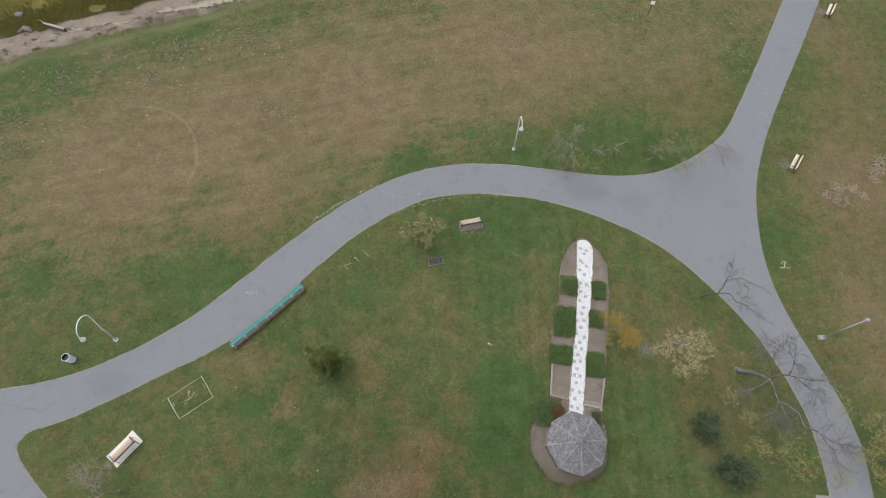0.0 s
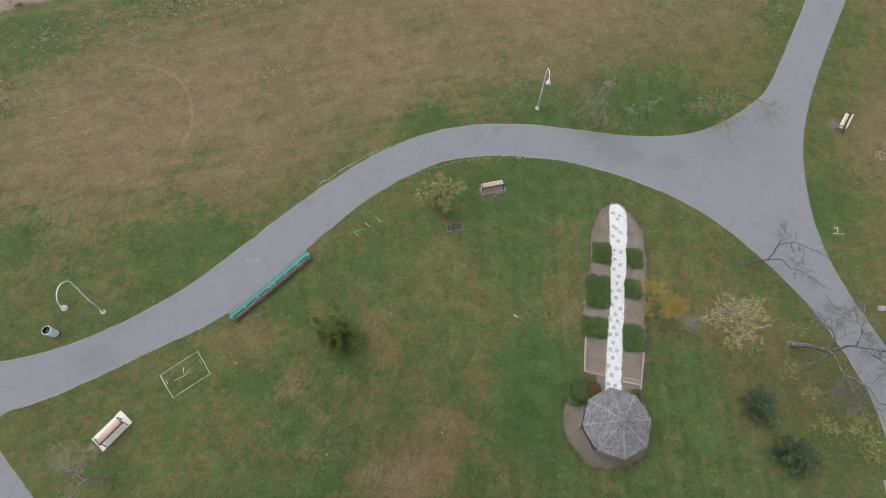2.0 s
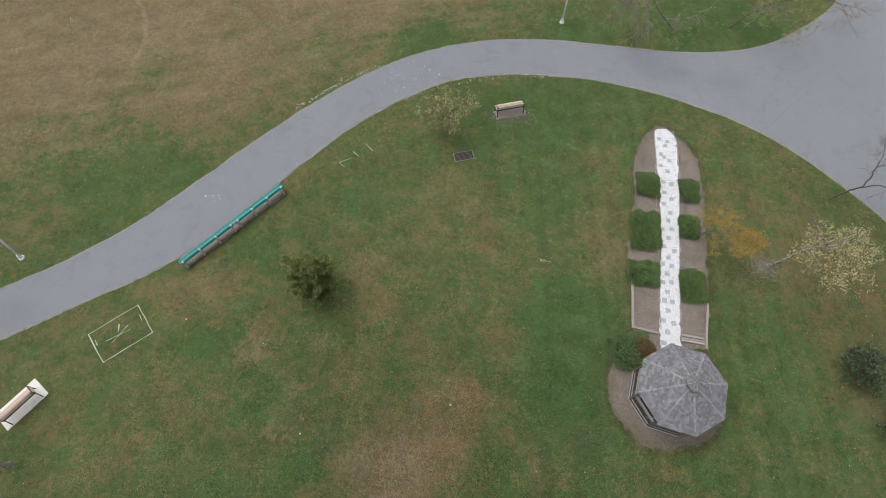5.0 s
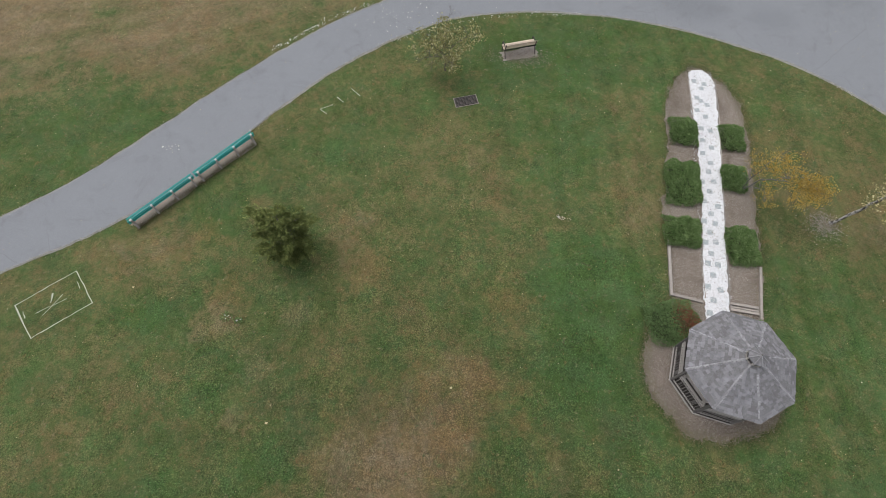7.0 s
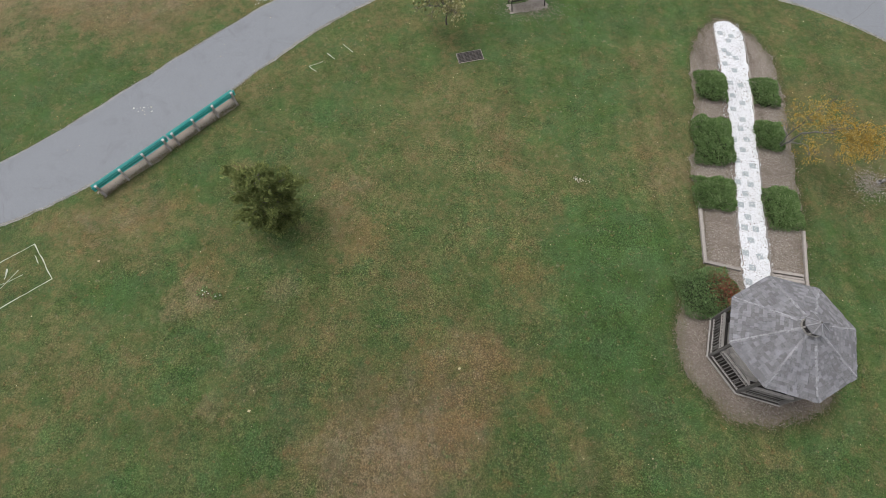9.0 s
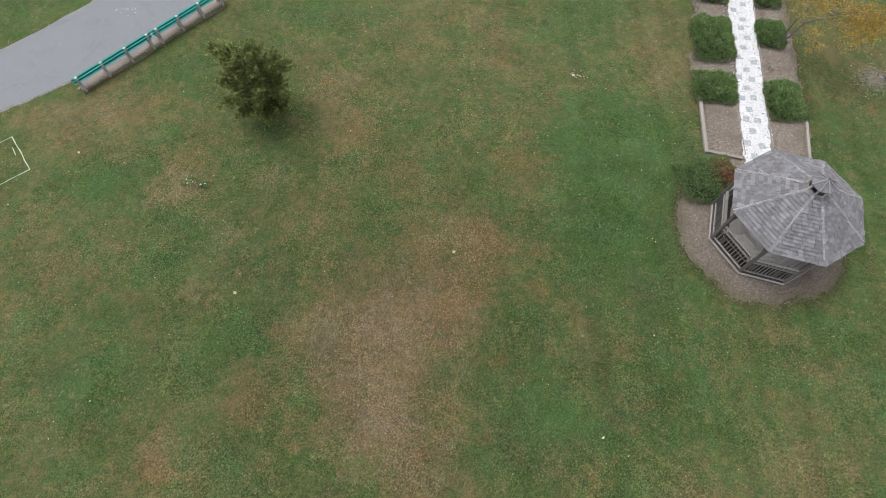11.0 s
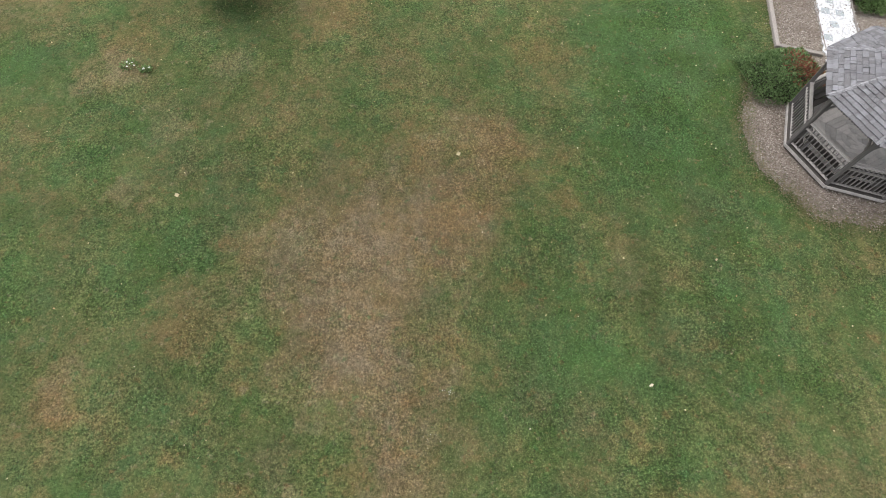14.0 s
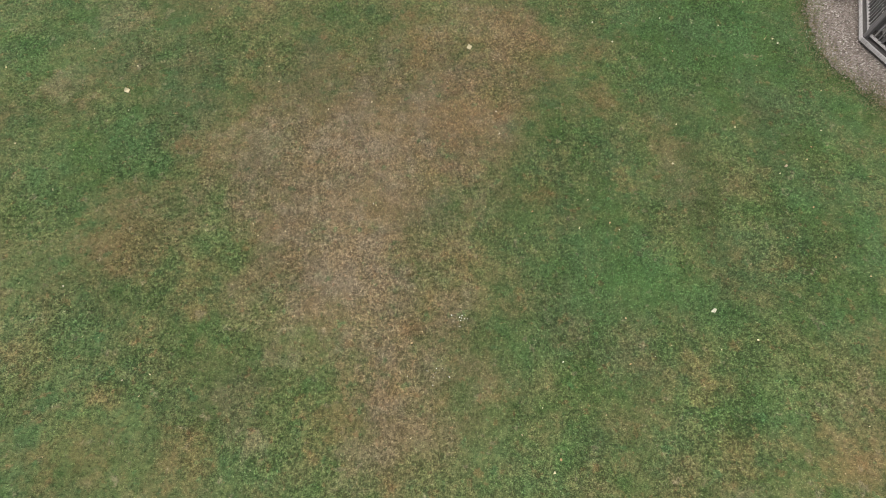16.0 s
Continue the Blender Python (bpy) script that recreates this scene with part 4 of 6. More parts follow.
def beds():
    rng = random.Random(8)
    outline = []
    for p in spline(BED, 10) + spline(RING, 14):
        q = Vector((p.x * 0.75, p.y * 0.75, 3.0))
        p = p + Vector((noise.noise(p * 2.2), noise.noise(p * 2.2 + Vector((5, 2, 8))), 0)) * 0.15
        outline.append((p.x + 0.13 * noise.noise(q) + rng.uniform(-0.035, 0.035), p.y + 0.13 * noise.noise(q + Vector((9, 4, 0))) + rng.uniform(-0.06, 0.06)))
    bed = solid("mulch_bed", slab(bmesh.new(), outline, -0.05, 0.016), MULCH, "bark mulch bed round the gazebo and along the walk", "mulch bed", kind="structure")
    chips = []
    for _ in range(15000):
        t = rng.random()
        if t < 0.55:
            a, r = rng.uniform(0, 6.283), rng.uniform(1.9, 2.75)
            x, y = 11.0 + r * math.cos(a), 0.75 + r * math.sin(a) * 0.95
            if r > 2.62 and y > -1.4:
                continue
        else:
            y = rng.uniform(3.2, 16.5)
            f = (y - 4.0) / 12.5
            x = rng.uniform(9.85 + 1.6 * f, 13.55 + 0.9 * f)
        chips.append((Vector((x, y, 0.032 + rng.random() * 0.015)), Vector((rng.uniform(-1, 1), rng.uniform(-1, 1), rng.uniform(-0.2, 0.4))),
                      rng.uniform(0.015, 0.035), rng.uniform(0.03, 0.08), rng.uniform(0, 3)))
    for x, y in outline:
        for _ in range(9):
            chips.append((Vector((x + rng.gauss(0, 0.08), y + rng.gauss(0, 0.08), 0.02)), Vector((rng.uniform(-1, 1), rng.uniform(-1, 1), rng.uniform(-0.2, 0.4))),
                          rng.uniform(0.015, 0.035), rng.uniform(0.03, 0.07), rng.uniform(0, 3)))
    tagged(part("wood_chips", leaf_mesh(chips), CHIP, bed), kind="stuff")
    stalks = []
    for cx, cy, sx, sy, n in ((11.75, 15.2, 0.22, 0.55, 190), (12.2, 16.6, 0.15, 0.3, 70), (13.98, 15.6, 0.07, 0.7, 160), (13.7, 11.6, 0.06, 0.25, 40), (13.3, 8.6, 0.08, 0.25, 50), (10.6, 5.6, 0.3, 0.5, 40), (13.1, 4.6, 0.3, 0.3, 30)):
        for _ in range(n):
            stalks.append((Vector((rng.gauss(cx, sx), rng.gauss(cy, sy), 0.03)), Vector((rng.uniform(-1, 1), rng.uniform(-1, 1), rng.uniform(0, 0.9))), rng.uniform(0.015, 0.04), rng.uniform(0.05, 0.13), rng.uniform(0, 3)))
    tagged(part("dead_stalks", leaf_mesh(stalks), DEBRIS, bed), kind="stuff")
    fringe = []
    for x, y in outline:
        for _ in range(60):
            fringe.append((Vector((x + rng.gauss(0, 0.20), y + rng.gauss(0, 0.20), 0.012)), Vector((rng.uniform(-0.9, 0.9), rng.uniform(-0.9, 0.9), 0.5)), 0.014, rng.uniform(0.04, 0.09), rng.uniform(0, 3)))
    tagged(solid("bed_edge_grass", leaf_mesh(fringe), FRINGE, "ragged rusty and green grass creeping over the bed edge", "grass"), kind="stuff")
    outline = [(p.x + 0.10 * noise.noise(p * 2.3) + rng.uniform(-0.04, 0.04), p.y + rng.uniform(-0.04, 0.04)) for p in spline(WALK_LEFT, 10) + spline(WALK_RIGHT, 10)]
    walkway = solid("gravel_walk", slab(bmesh.new(), outline, -0.02, 0.055), GRAVEL, "white gravel walk with square stepping stones", "garden walk", kind="structure")
    stones = []
    for _ in range(5200):
        y = rng.uniform(2.9, 17.4)
        f = (y - 3.0) / 14.0
        mid, half = 11.62 + 1.68 * f, 0.60
        x = mid + max(-1, min(1, rng.gauss(0, 0.62))) * half
        s = rng.uniform(0.012, 0.03)
        stones.append((Vector((x, y, 0.055)), Vector((rng.uniform(-1, 1), rng.uniform(-1, 1), 0.5)), s * 1.6, s * 2, rng.uniform(0, 3)))
    tagged(part("gravel_stones", leaf_mesh(stones), GRAVEL_STONE, walkway), kind="stuff")
    flecks = []
    for _ in range(600):
        y = rng.uniform(2.9, 17.4)
        f = (y - 3.0) / 14.0
        x = 11.62 + 1.68 * f + (rng.choice((-1, 1)) * (0.62 - abs(rng.gauss(0, 0.16))) if rng.random() < 0.6 else rng.uniform(-0.6, 0.6))
        s = rng.uniform(0.015, 0.05)
        flecks.append((Vector((x, y, 0.066)), Vector((rng.uniform(-1, 1), rng.uniform(-1, 1), 0.1)), s, s * 1.6, rng.uniform(0, 3)))
    tagged(part("leaf_debris", leaf_mesh(flecks), DEBRIS, walkway), kind="stuff")
    me = mesh_of(boxed((0.27, 0.27, 0.05), bevel=0.012), "paver", PAVER)
    for n, (x, y) in enumerate([(12.94, 16.76), (13.45, 16.55), (13.24, 16.24), (12.9, 15.6), (13.08, 15.38), (13.35, 15.1), (12.75, 14.75), (13.12, 14.32), (12.75, 13.55), (13.2, 13.4), (12.7, 12.8),
                                (13.05, 12.35), (12.55, 12.0), (12.84, 11.4), (12.63, 10.89), (12.2, 10.3), (12.77, 10.3), (12.47, 9.74), (12.1, 9.2), (12.7, 8.9), (12.3, 8.5), (11.9, 8.1),
                                (12.4, 7.96), (12.07, 7.5), (11.76, 6.97), (12.23, 6.98), (11.91, 6.39), (11.67, 5.9), (12.11, 5.83), (11.79, 5.32), (11.45, 4.76), (11.58, 4.12), (11.98, 4.6), (11.3, 3.52), (11.75, 3.4)]):
        piece("paver", me, walkway, pose(x, y, 0.037, rng.uniform(-1, 1), rng.uniform(-1, 1), rng.uniform(-14, 6)))
    edging = thing("timber_edging", pose(0, 0, 0), "weathered landscape timber edging of the mulch beds", "edging")
    for a, b, w, h in (((9.76, 4.28), (10.05, 6.95), 0.13, 0.12), ((9.74, 4.36), (11.08, 4.02), 0.13, 0.11), ((13.46, 3.25), (14.0, 5.75), 0.11, 0.12),
                       ((12.26, 3.98), (13.46, 3.78), 0.12, 0.11), ((12.24, 3.70), (13.42, 3.50), 0.12, 0.11), ((12.25, 3.84), (13.44, 3.64), 0.10, 0.07),
                       ((12.22, 3.6), (12.74, 7.2), 0.045, 0.09), ((12.76, 7.3), (13.26, 10.6), 0.045, 0.09), ((13.28, 10.7), (13.86, 14.6), 0.045, 0.09), ((13.87, 14.65), (14.06, 16.7), 0.045, 0.09),
                       ((12.48, 14.3), (12.66, 16.9), 0.04, 0.09), ((11.25, 4.2), (11.42, 6.2), 0.04, 0.07)):
        a, b = Vector((*a, h / 2)), Vector((*b, h / 2))
        d = b - a
        m = Matrix.Translation((a + b) / 2) @ pose(0, 0, 0, 0, 0, math.degrees(math.atan2(d.y, d.x)))
        part("timber", boxed((d.length, w, h), bevel=0.012, m=m), EDGE_WOOD, edging)


FRINGE = leaf_material("bed_edge_blade", [(0.20, 0.145, 0.08), (0.085, 0.125, 0.040), (0.24, 0.20, 0.12), (0.070, 0.115, 0.034)])
DEBRIS = leaf_material("dark_debris", [(0.10, 0.08, 0.06), (0.20, 0.16, 0.12), (0.32, 0.27, 0.2)])
CHIP = leaf_material("wood_chip", [(0.21, 0.165, 0.14), (0.36, 0.30, 0.26), (0.15, 0.12, 0.10), (0.29, 0.24, 0.205), (0.56, 0.51, 0.45)])
GRAVEL_STONE = leaf_material("white_stone", [(0.62, 0.62, 0.63), (0.76, 0.76, 0.77), (0.5, 0.49, 0.48)])
beds()


def hedge_clump(name, x0, y0, x1, y1, h, turn, label, material, count, seed, red=None):
    """A cushion of upright arching leaves over the given stretch of a bed."""
    rng = random.Random(seed)
    cx, cy, ax, ay = (x0 + x1) / 2, (y0 + y1) / 2, abs(x1 - x0) / 2, abs(y1 - y0) / 2
    ob = thing(name, pose(cx, cy, 0.02, 0, 0, turn), label, "shrub", "garden bed shrubs")
    leaves, reds = [], []
    lump = Vector((seed * 3.1, seed * 1.7, 0))
    for _ in range(int(count * 1.8)):
        u, v = rng.uniform(-1, 1), rng.uniform(-1, 1)
        e = max(abs(u), abs(v)) * 0.75 + math.hypot(u, v) * 0.25
        edge = 0.97 + 0.24 * noise.noise(Vector((u * 2, v * 2, 0)) + lump)
        if e > edge:
            continue
        top = h * (1 - 0.75 * (e / edge) ** 4) * (0.84 + 0.30 * noise.noise(Vector((u * 3, v * 3, 1)) + lump) + 0.30 * noise.noise(Vector((u * 8, v * 8, 2)) + lump))
        z = top * rng.uniform(0.45, 1.0) ** 0.6
        d = Vector((u * 0.8 + rng.uniform(-0.8, 0.8), v * 0.8 + rng.uniform(-0.8, 0.8), rng.uniform(0.05, 0.9)))
        leaf = (Vector((u * ax, v * ay, z)), d, rng.uniform(0.026, 0.042), rng.uniform(0.06, 0.125), rng.uniform(0, 3))
        (reds if red and math.hypot((u - red[0]) / red[2], (v - red[1]) / red[3]) < 1 + rng.uniform(-0.95, 0.35) else leaves).append(leaf)
    # a dark solid lump stands in for the shade between the stems
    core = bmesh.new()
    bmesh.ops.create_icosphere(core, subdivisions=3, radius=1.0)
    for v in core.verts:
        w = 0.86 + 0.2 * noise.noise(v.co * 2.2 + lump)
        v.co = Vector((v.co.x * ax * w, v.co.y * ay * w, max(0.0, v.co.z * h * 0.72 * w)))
    part("shade_core", core, CORE_SHADE, ob)
    part("foliage", leaf_mesh(leaves), material, ob)
    if reds:
        part("rusty_foliage", leaf_mesh(reds), RUST_LEAF, ob, "rust-red autumn foliage")
    return ob


# near-black green with the shade inside the shrubs put into its colour
CORE_SHADE = plain_material("stem_shade", (0.028, 0.034, 0.016), (0.045, 0.050, 0.024), 14.0, 0.95)
for n, (x0, y0, x1, y1) in enumerate([(11.05, 12.35, 12.45, 14.15), (10.3, 8.85, 12.1, 11.45), (9.85, 6.65, 11.6, 8.25), (13.55, 12.05, 14.75, 13.75), (13.15, 9.65, 14.35, 11.2), (12.62, 5.75, 14.1, 7.75)]):
    hedge_clump("garden_shrub", x0, y0, x1, y1, (0.55, 0.6, 0.55, 0.5, 0.5, 0.55)[n], -4, "dense dark green leafy shrub cushion in a mulch bed", HEDGE_LEAF, (3600, 6600, 4600, 2800, 3200, 4600)[n], n + 2)
hedge_clump("juniper", 8.45, 2.0, 10.75, 4.0, 0.62, 12, "spreading green juniper with a rust-red patch beside the gazebo", JUNIPER_LEAF, 5200, 21, red=(0.5, -0.1, 0.55, 0.8))
hedge_clump("small_juniper", 12.7, 2.3, 13.5, 3.2, 0.5, 0, "small green and rusty shrub behind the gazebo", JUNIPER_LEAF, 900, 22, red=(0.2, 0.2, 0.5, 0.5))

# ---- benches, bin, lamps ----


MID_WOOD = wood_material("weathered_tan_slat", (0.56, 0.47, 0.38), (0.42, 0.34, 0.27), dirt=0.12, rough=0.7)
DIRTY_CONCRETE = plain_material("dirty_concrete", (0.33, 0.295, 0.27), (0.21, 0.18, 0.16), 4.0, 0.95, dirt=(0.12, 0.095, 0.075))


def park_bench(m, label, wood, slats_seat=4, slats_back=3, length=1.85):
    b = thing("park_bench", m, label, "bench", "park benches")
    for n in range(slats_seat):
        part("seat_slat", boxed((length, 0.085, 0.032), bevel=0.008, m=pose(0, 0.40 - n * 0.1, 0.45)), wood, b)
    for n in range(slats_back):
        part("back_slat", boxed((length, 0.03, 0.095), bevel=0.008, m=pose(0, -0.03 - 0.04 * n, 0.56 + n * 0.125, 17)), wood, b)
    for s in (-1, 1):
        x = s * (length / 2 - 0.06)
        end = part("end_frame", tube(bmesh.new(), [(x, 0.44, 0), (x, 0.40, 0.2), (x, 0.43, 0.42), (x, 0.1, 0.43), (x, -0.02, 0.45), (x, -0.07, 0.62), (x, -0.16, 0.90)], [0.028] * 7, 6), IRON, b)
        part("back_leg", tube(bmesh.new(), [(x, 0.02, 0.44), (x, -0.10, 0.22), (x, -0.20, 0)], [0.028, 0.025, 0.03], 6), IRON, end)
        part("armrest", tube(bmesh.new(), [(x, 0.43, 0.42), (x, 0.47, 0.56), (x, 0.42, 0.66), (x, 0.2, 0.67), (x, -0.07, 0.66)], [0.022, 0.024, 0.028, 0.026, 0.022], 6), IRON, end)
    part("back_rail", boxed((length - 0.08, 0.045, 0.05), bevel=0.006, m=pose(0, -0.055, 0.475)), IRON, b)
    part("stretcher", tube(bmesh.new(), [(-length / 2 + 0.06, 0.2, 0.40), (length / 2 - 0.06, 0.2, 0.40)], [0.014, 0.014], 6), IRON, b)
    return b


def pad(name, m, size, material, label, rag=0.03, seed=0):
    rng = random.Random(seed)
    w, d, h = size
    pts = []
    for a, b in (((-w, -d), (w, -d)), ((w, -d), (w, d)), ((w, d), (-w, d)), ((-w, d), (-w, -d))):
        for n in range(8):
            f = n / 8
            pts.append(((a[0] + (b[0] - a[0]) * f) / 2 + rng.uniform(-rag, rag), (a[1] + (b[1] - a[1]) * f) / 2 + rng.uniform(-rag, rag)))
    return solid(name, slab(bmesh.new(), pts, -0.05, h), material, label, "paving", kind="structure", m=m)


pad("bench_pad", pose(-21.63, -0.56, 0, 0, 0, 53), (2.32, 1.2, 0.05), PALE_CONCRETE, "pale concrete pad under a park bench", 0.02, 3)
park_bench(pose(-21.34, -0.73, 0.05, 0, 0, 53), "tan slatted park bench with black iron ends on concrete", TAN_WOOD, 5)
pad("bench_pad", pose(3.55, 18.62, 0, 0, 0, 16), (2.0, 0.72, 0.012), DIRTY_CONCRETE, "worn dirty concrete pad under a park bench", 0.07, 5)
park_bench(pose(3.52, 18.62, 0.012, 0, 0, 14), "pale slatted park bench with black iron legs, worn pad", MID_WOOD)
park_bench(pose(33.55, 25.9, 0.0, 0, 0, 56), "park bench with pale bleached slats standing on the grass", PALE_WOOD, 3, 2)
park_bench(pose(42.1, 45.75, 0.0, 0, 0, 60), "park bench with pale bleached slats beside the path", PALE_WOOD, 3, 2)


def long_bench():
    """Two plank benches end to end, facing the path, their planks on concrete frames that stand on a concrete strip."""
    m = pose(-12.45, 9.65, 0, 0, 0, 46.8)
    pad("bench_footing", m @ pose(-0.12, 0.335, 0), (7.0, 0.56, 0.02), FOOTING, "rough dirty concrete footing strip under the long benches", 0.10, 9)
    pad("bench_apron", m @ pose(-0.1, 0.86, 0), (6.9, 0.62, 0.016), ASPHALT, "asphalt apron between the long benches and the path", 0.03, 10)
    for ends in ((-3.52, -2.42, -1.33, -0.29), (0.16, 1.20, 2.26, 3.30)):
        mid, length = (ends[0] + ends[3]) / 2, ends[3] - ends[0] + 0.36
        b = thing("long_bench", m @ pose(mid, 0, 0.02), "long teal painted plank bench with grey concrete frames", "bench", "long teal benches")
        for n in range(3):
            part("seat_plank", boxed((length, 0.098, 0.04), bevel=0.008, m=pose(0, 0.225 + n * 0.135, 0.43 + 0.01 * n)), TEAL, b)
        for n in range(2):
            part("back_plank", boxed((length, 0.035, 0.108), bevel=0.008, m=pose(0, 0.150 - 0.030 * n, 0.55 + n * 0.152, 11)), TEAL, b)
        for x in ends:
            x -= mid
            yz = [(0.02, 0.0), (0.13, 0.0), (0.165, 0.33), (0.43, 0.35), (0.48, 0.0), (0.55, 0.0), (0.54, 0.415), (0.175, 0.405), (0.10, 0.76), (0.02, 0.76), (0.055, 0.40)]
            leg = part("leg", prism(bmesh.new(), [(x - 0.042, y, z) for y, z in yz], Vector((0.084, 0, 0))), LEG_CONCRETE, b)
            part("cap", boxed((0.105, 0.12, 0.04), bevel=0.01, m=pose(x, 0.07, 0.757)), CAP_PAINT, leg, "pale worn cap")


def footing_litter():
    """Grass, grit and old leaves along the ragged edges of the bench footing."""
    rng = random.Random(66)
    m = pose(-12.45, 9.65, 0, 0, 0, 46.8)
    blades, grit = [], []
    for _ in range(3600):
        p = m @ Vector((rng.uniform(-3.68, 3.45), 0.02 + rng.gauss(0.03, 0.09), 0.01))
        blades.append((p, Vector((rng.uniform(-0.9, 0.9), rng.uniform(-0.9, 0.9), 0.8)), 0.012, rng.uniform(0.05, 0.13), rng.uniform(0, 3)))
    for _ in range(1500):
        p = m @ Vector((rng.uniform(-3.6, 3.35), 0.04 + abs(rng.gauss(0, 0.22)), 0.026))
        grit.append((p, Vector((rng.uniform(-1, 1), rng.uniform(-1, 1), 0.1)), rng.uniform(0.01, 0.035), rng.uniform(0.02, 0.06), rng.uniform(0, 3)))
    tagged(solid("footing_grass", leaf_mesh(blades), FRINGE, "ragged grass along the edge of the bench footing", "grass"), kind="stuff")
    tagged(solid("footing_litter", leaf_mesh(grit), CHIP, "grit and dead leaves lying on the bench footing", "litter"), kind="stuff")


footing_litter()
LEG_CONCRETE = plain_material("grey_concrete_leg", (0.46, 0.43, 0.405), (0.30, 0.275, 0.255), 7.0, 0.9, dirt=(0.15, 0.12, 0.10))
CAP_PAINT = plain_material("worn_pale_cap", (0.55, 0.56, 0.56), (0.38, 0.39, 0.39), 9.0, 0.8)
FOOTING = plain_material("gritty_footing", (0.35, 0.315, 0.275), (0.20, 0.172, 0.140), 2.5, 0.95, strength=0.5, dirt=(0.14, 0.115, 0.095))
long_bench()


def litter_bin():
    b = thing("litter_bin", pose(-27.55, 5.78, 0), "pale plastic litter bin with a dark open top on the grass", "bin")
    part("drum", lathe(bmesh.new(), [(0, 0.0), (0.25, 0.0), (0.265, 0.03), (0.275, 0.5), (0.285, 0.92), (0.31, 0.93), (0.31, 0.965), (0.27, 0.97), (0.25, 0.80), (0.25, 0.60), (0, 0.60)], 28), BIN_WHITE, b)
    part("liner", lathe(bmesh.new(), [(0.275, 0.972), (0.262, 0.978), (0.245, 0.93), (0.235, 0.75), (0, 0.73)], 28), BIN_AND_SHADE_DARK, b, "black bin liner inside the rim")
    part("foot_ring", lathe(bmesh.new(), [(0.30, 0.0), (0.30, 0.03), (0.262, 0.035)], 28), BIN_AND_SHADE_DARK, b, "dark foot ring")
    return b


litter_bin()


def gooseneck_lamp(base, reach, turn, height, pole, label, lean=(0, 0)):
    """A lamp with a pole that bends over into a hanging head. turn: the way the arm points; lean: how far the pole's top stands off its foot."""
    lamp = thing("street_lamp", pose(*base, 0, 0, 0, turn), label, "street lamp", "path lamps")
    part("base", lathe(bmesh.new(), [(0, 0), (0.17, 0), (0.17, 0.05), (0.11, 0.09), (0.10, 0.30), (0.075, 0.36), (0, 0.36)], 16), pole, lamp)
    r = reach / 2
    lx, ly = lean
    pts = [(lx * 0.05, ly * 0.05, 0.25), (lx * 0.45, ly * 0.45, height * 0.45), (lx * 0.85, ly * 0.85, height * 0.8 - r * 0.5), (lx, ly, height - r)]
    pts += [(lx + r - r * math.cos(a), ly * (1 - a / 6), height - r + r * math.sin(a)) for a in [0.25, 0.55, 0.9, 1.25, 1.57, 1.9, 2.25, 2.6, 2.9, 3.14]]
    part("pole", tube(bmesh.new(), pts, [0.07, 0.06, 0.05, 0.046] + [0.042] * 10, 10), pole, lamp, smooth=True)
    head = part("lamp_head", lathe(bmesh.new(), [(0, 0.16), (0.06, 0.16), (0.07, 0.04), (0.12, -0.03), (0.18, -0.18), (0.205, -0.26), (0.19, -0.27), (0, -0.25)], 20), WHITE_PAINT, lamp, smooth=True)
    head.matrix_local = pose(lx + reach, ly * 0.48, height - r - 0.05)
    part("lens", lathe(bmesh.new(), [(0.17, -0.255), (0.15, -0.31), (0.07, -0.35), (0, -0.36)], 16), LENS, head, "milky lens")
    return lamp


def post_top_lamp(base, height, label):
    lamp = thing("street_lamp", pose(*base, 0), label, "street lamp", "path lamps")
    part("footing", boxed((0.50, 0.40, 0.12), bevel=0.02, m=pose(-0.12, 0.0, 0.04)), CONCRETE, lamp)
    part("base", lathe(bmesh.new(), [(0, 0.08), (0.17, 0.08), (0.17, 0.14), (0.11, 0.2), (0.09, 0.45), (0, 0.45)], 16), GALV_DULL, lamp)
    part("pole", tube(bmesh.new(), [(0, 0, 0.3), (0, 0, height * 0.6), (0, 0, height)], [0.062, 0.054, 0.046], 10), GALV_DULL, lamp, smooth=True)
    head = part("lamp_head", lathe(bmesh.new(), [(0, -0.08), (0.07, -0.08), (0.12, 0.02), (0.15, 0.14), (0.12, 0.24), (0.05, 0.30), (0, 0.305)], 18), GALV_DULL, lamp, smooth=True)
    head.matrix_local = pose(0.06, 0, height)
    return lamp


def sign_post(base, label):
    sign = thing("sign_post", pose(*base, 0, 0, 0, -12), label, "sign")
    part("post", tube(bmesh.new(), [(0, 0, -0.05), (0, 0, 1.0), (0, 0, 1.75)], [0.04, 0.04, 0.035], 8), DARK_POLE, sign)
    part("panel", boxed((0.42, 0.03, 0.36), bevel=0.006, m=pose(0, -0.05, 1.62, -25)), WHITE_PAINT, sign, "plain white sign panel")
    return sign


LENS = plain_material("milky_lens", (0.75, 0.75, 0.72), (0.68, 0.68, 0.66), 5.0, 0.3)
gooseneck_lamp((-24.63, 7.48), 1.65, -82, 5.45, GALV, "tall galvanised gooseneck lamp leaning back from the path", lean=(-0.52, 0.50))
gooseneck_lamp((7.47, 26.88), 1.0, -84, 5.1, GALV, "tall galvanised gooseneck lamp over the path")
post_top_lamp((31.72, 9.53), 4.7, "straight galvanised lamp post with a dull grey head on the grass")
sign_post((22.35, 44.85), "white sign panel on a dark post out on the lawn")


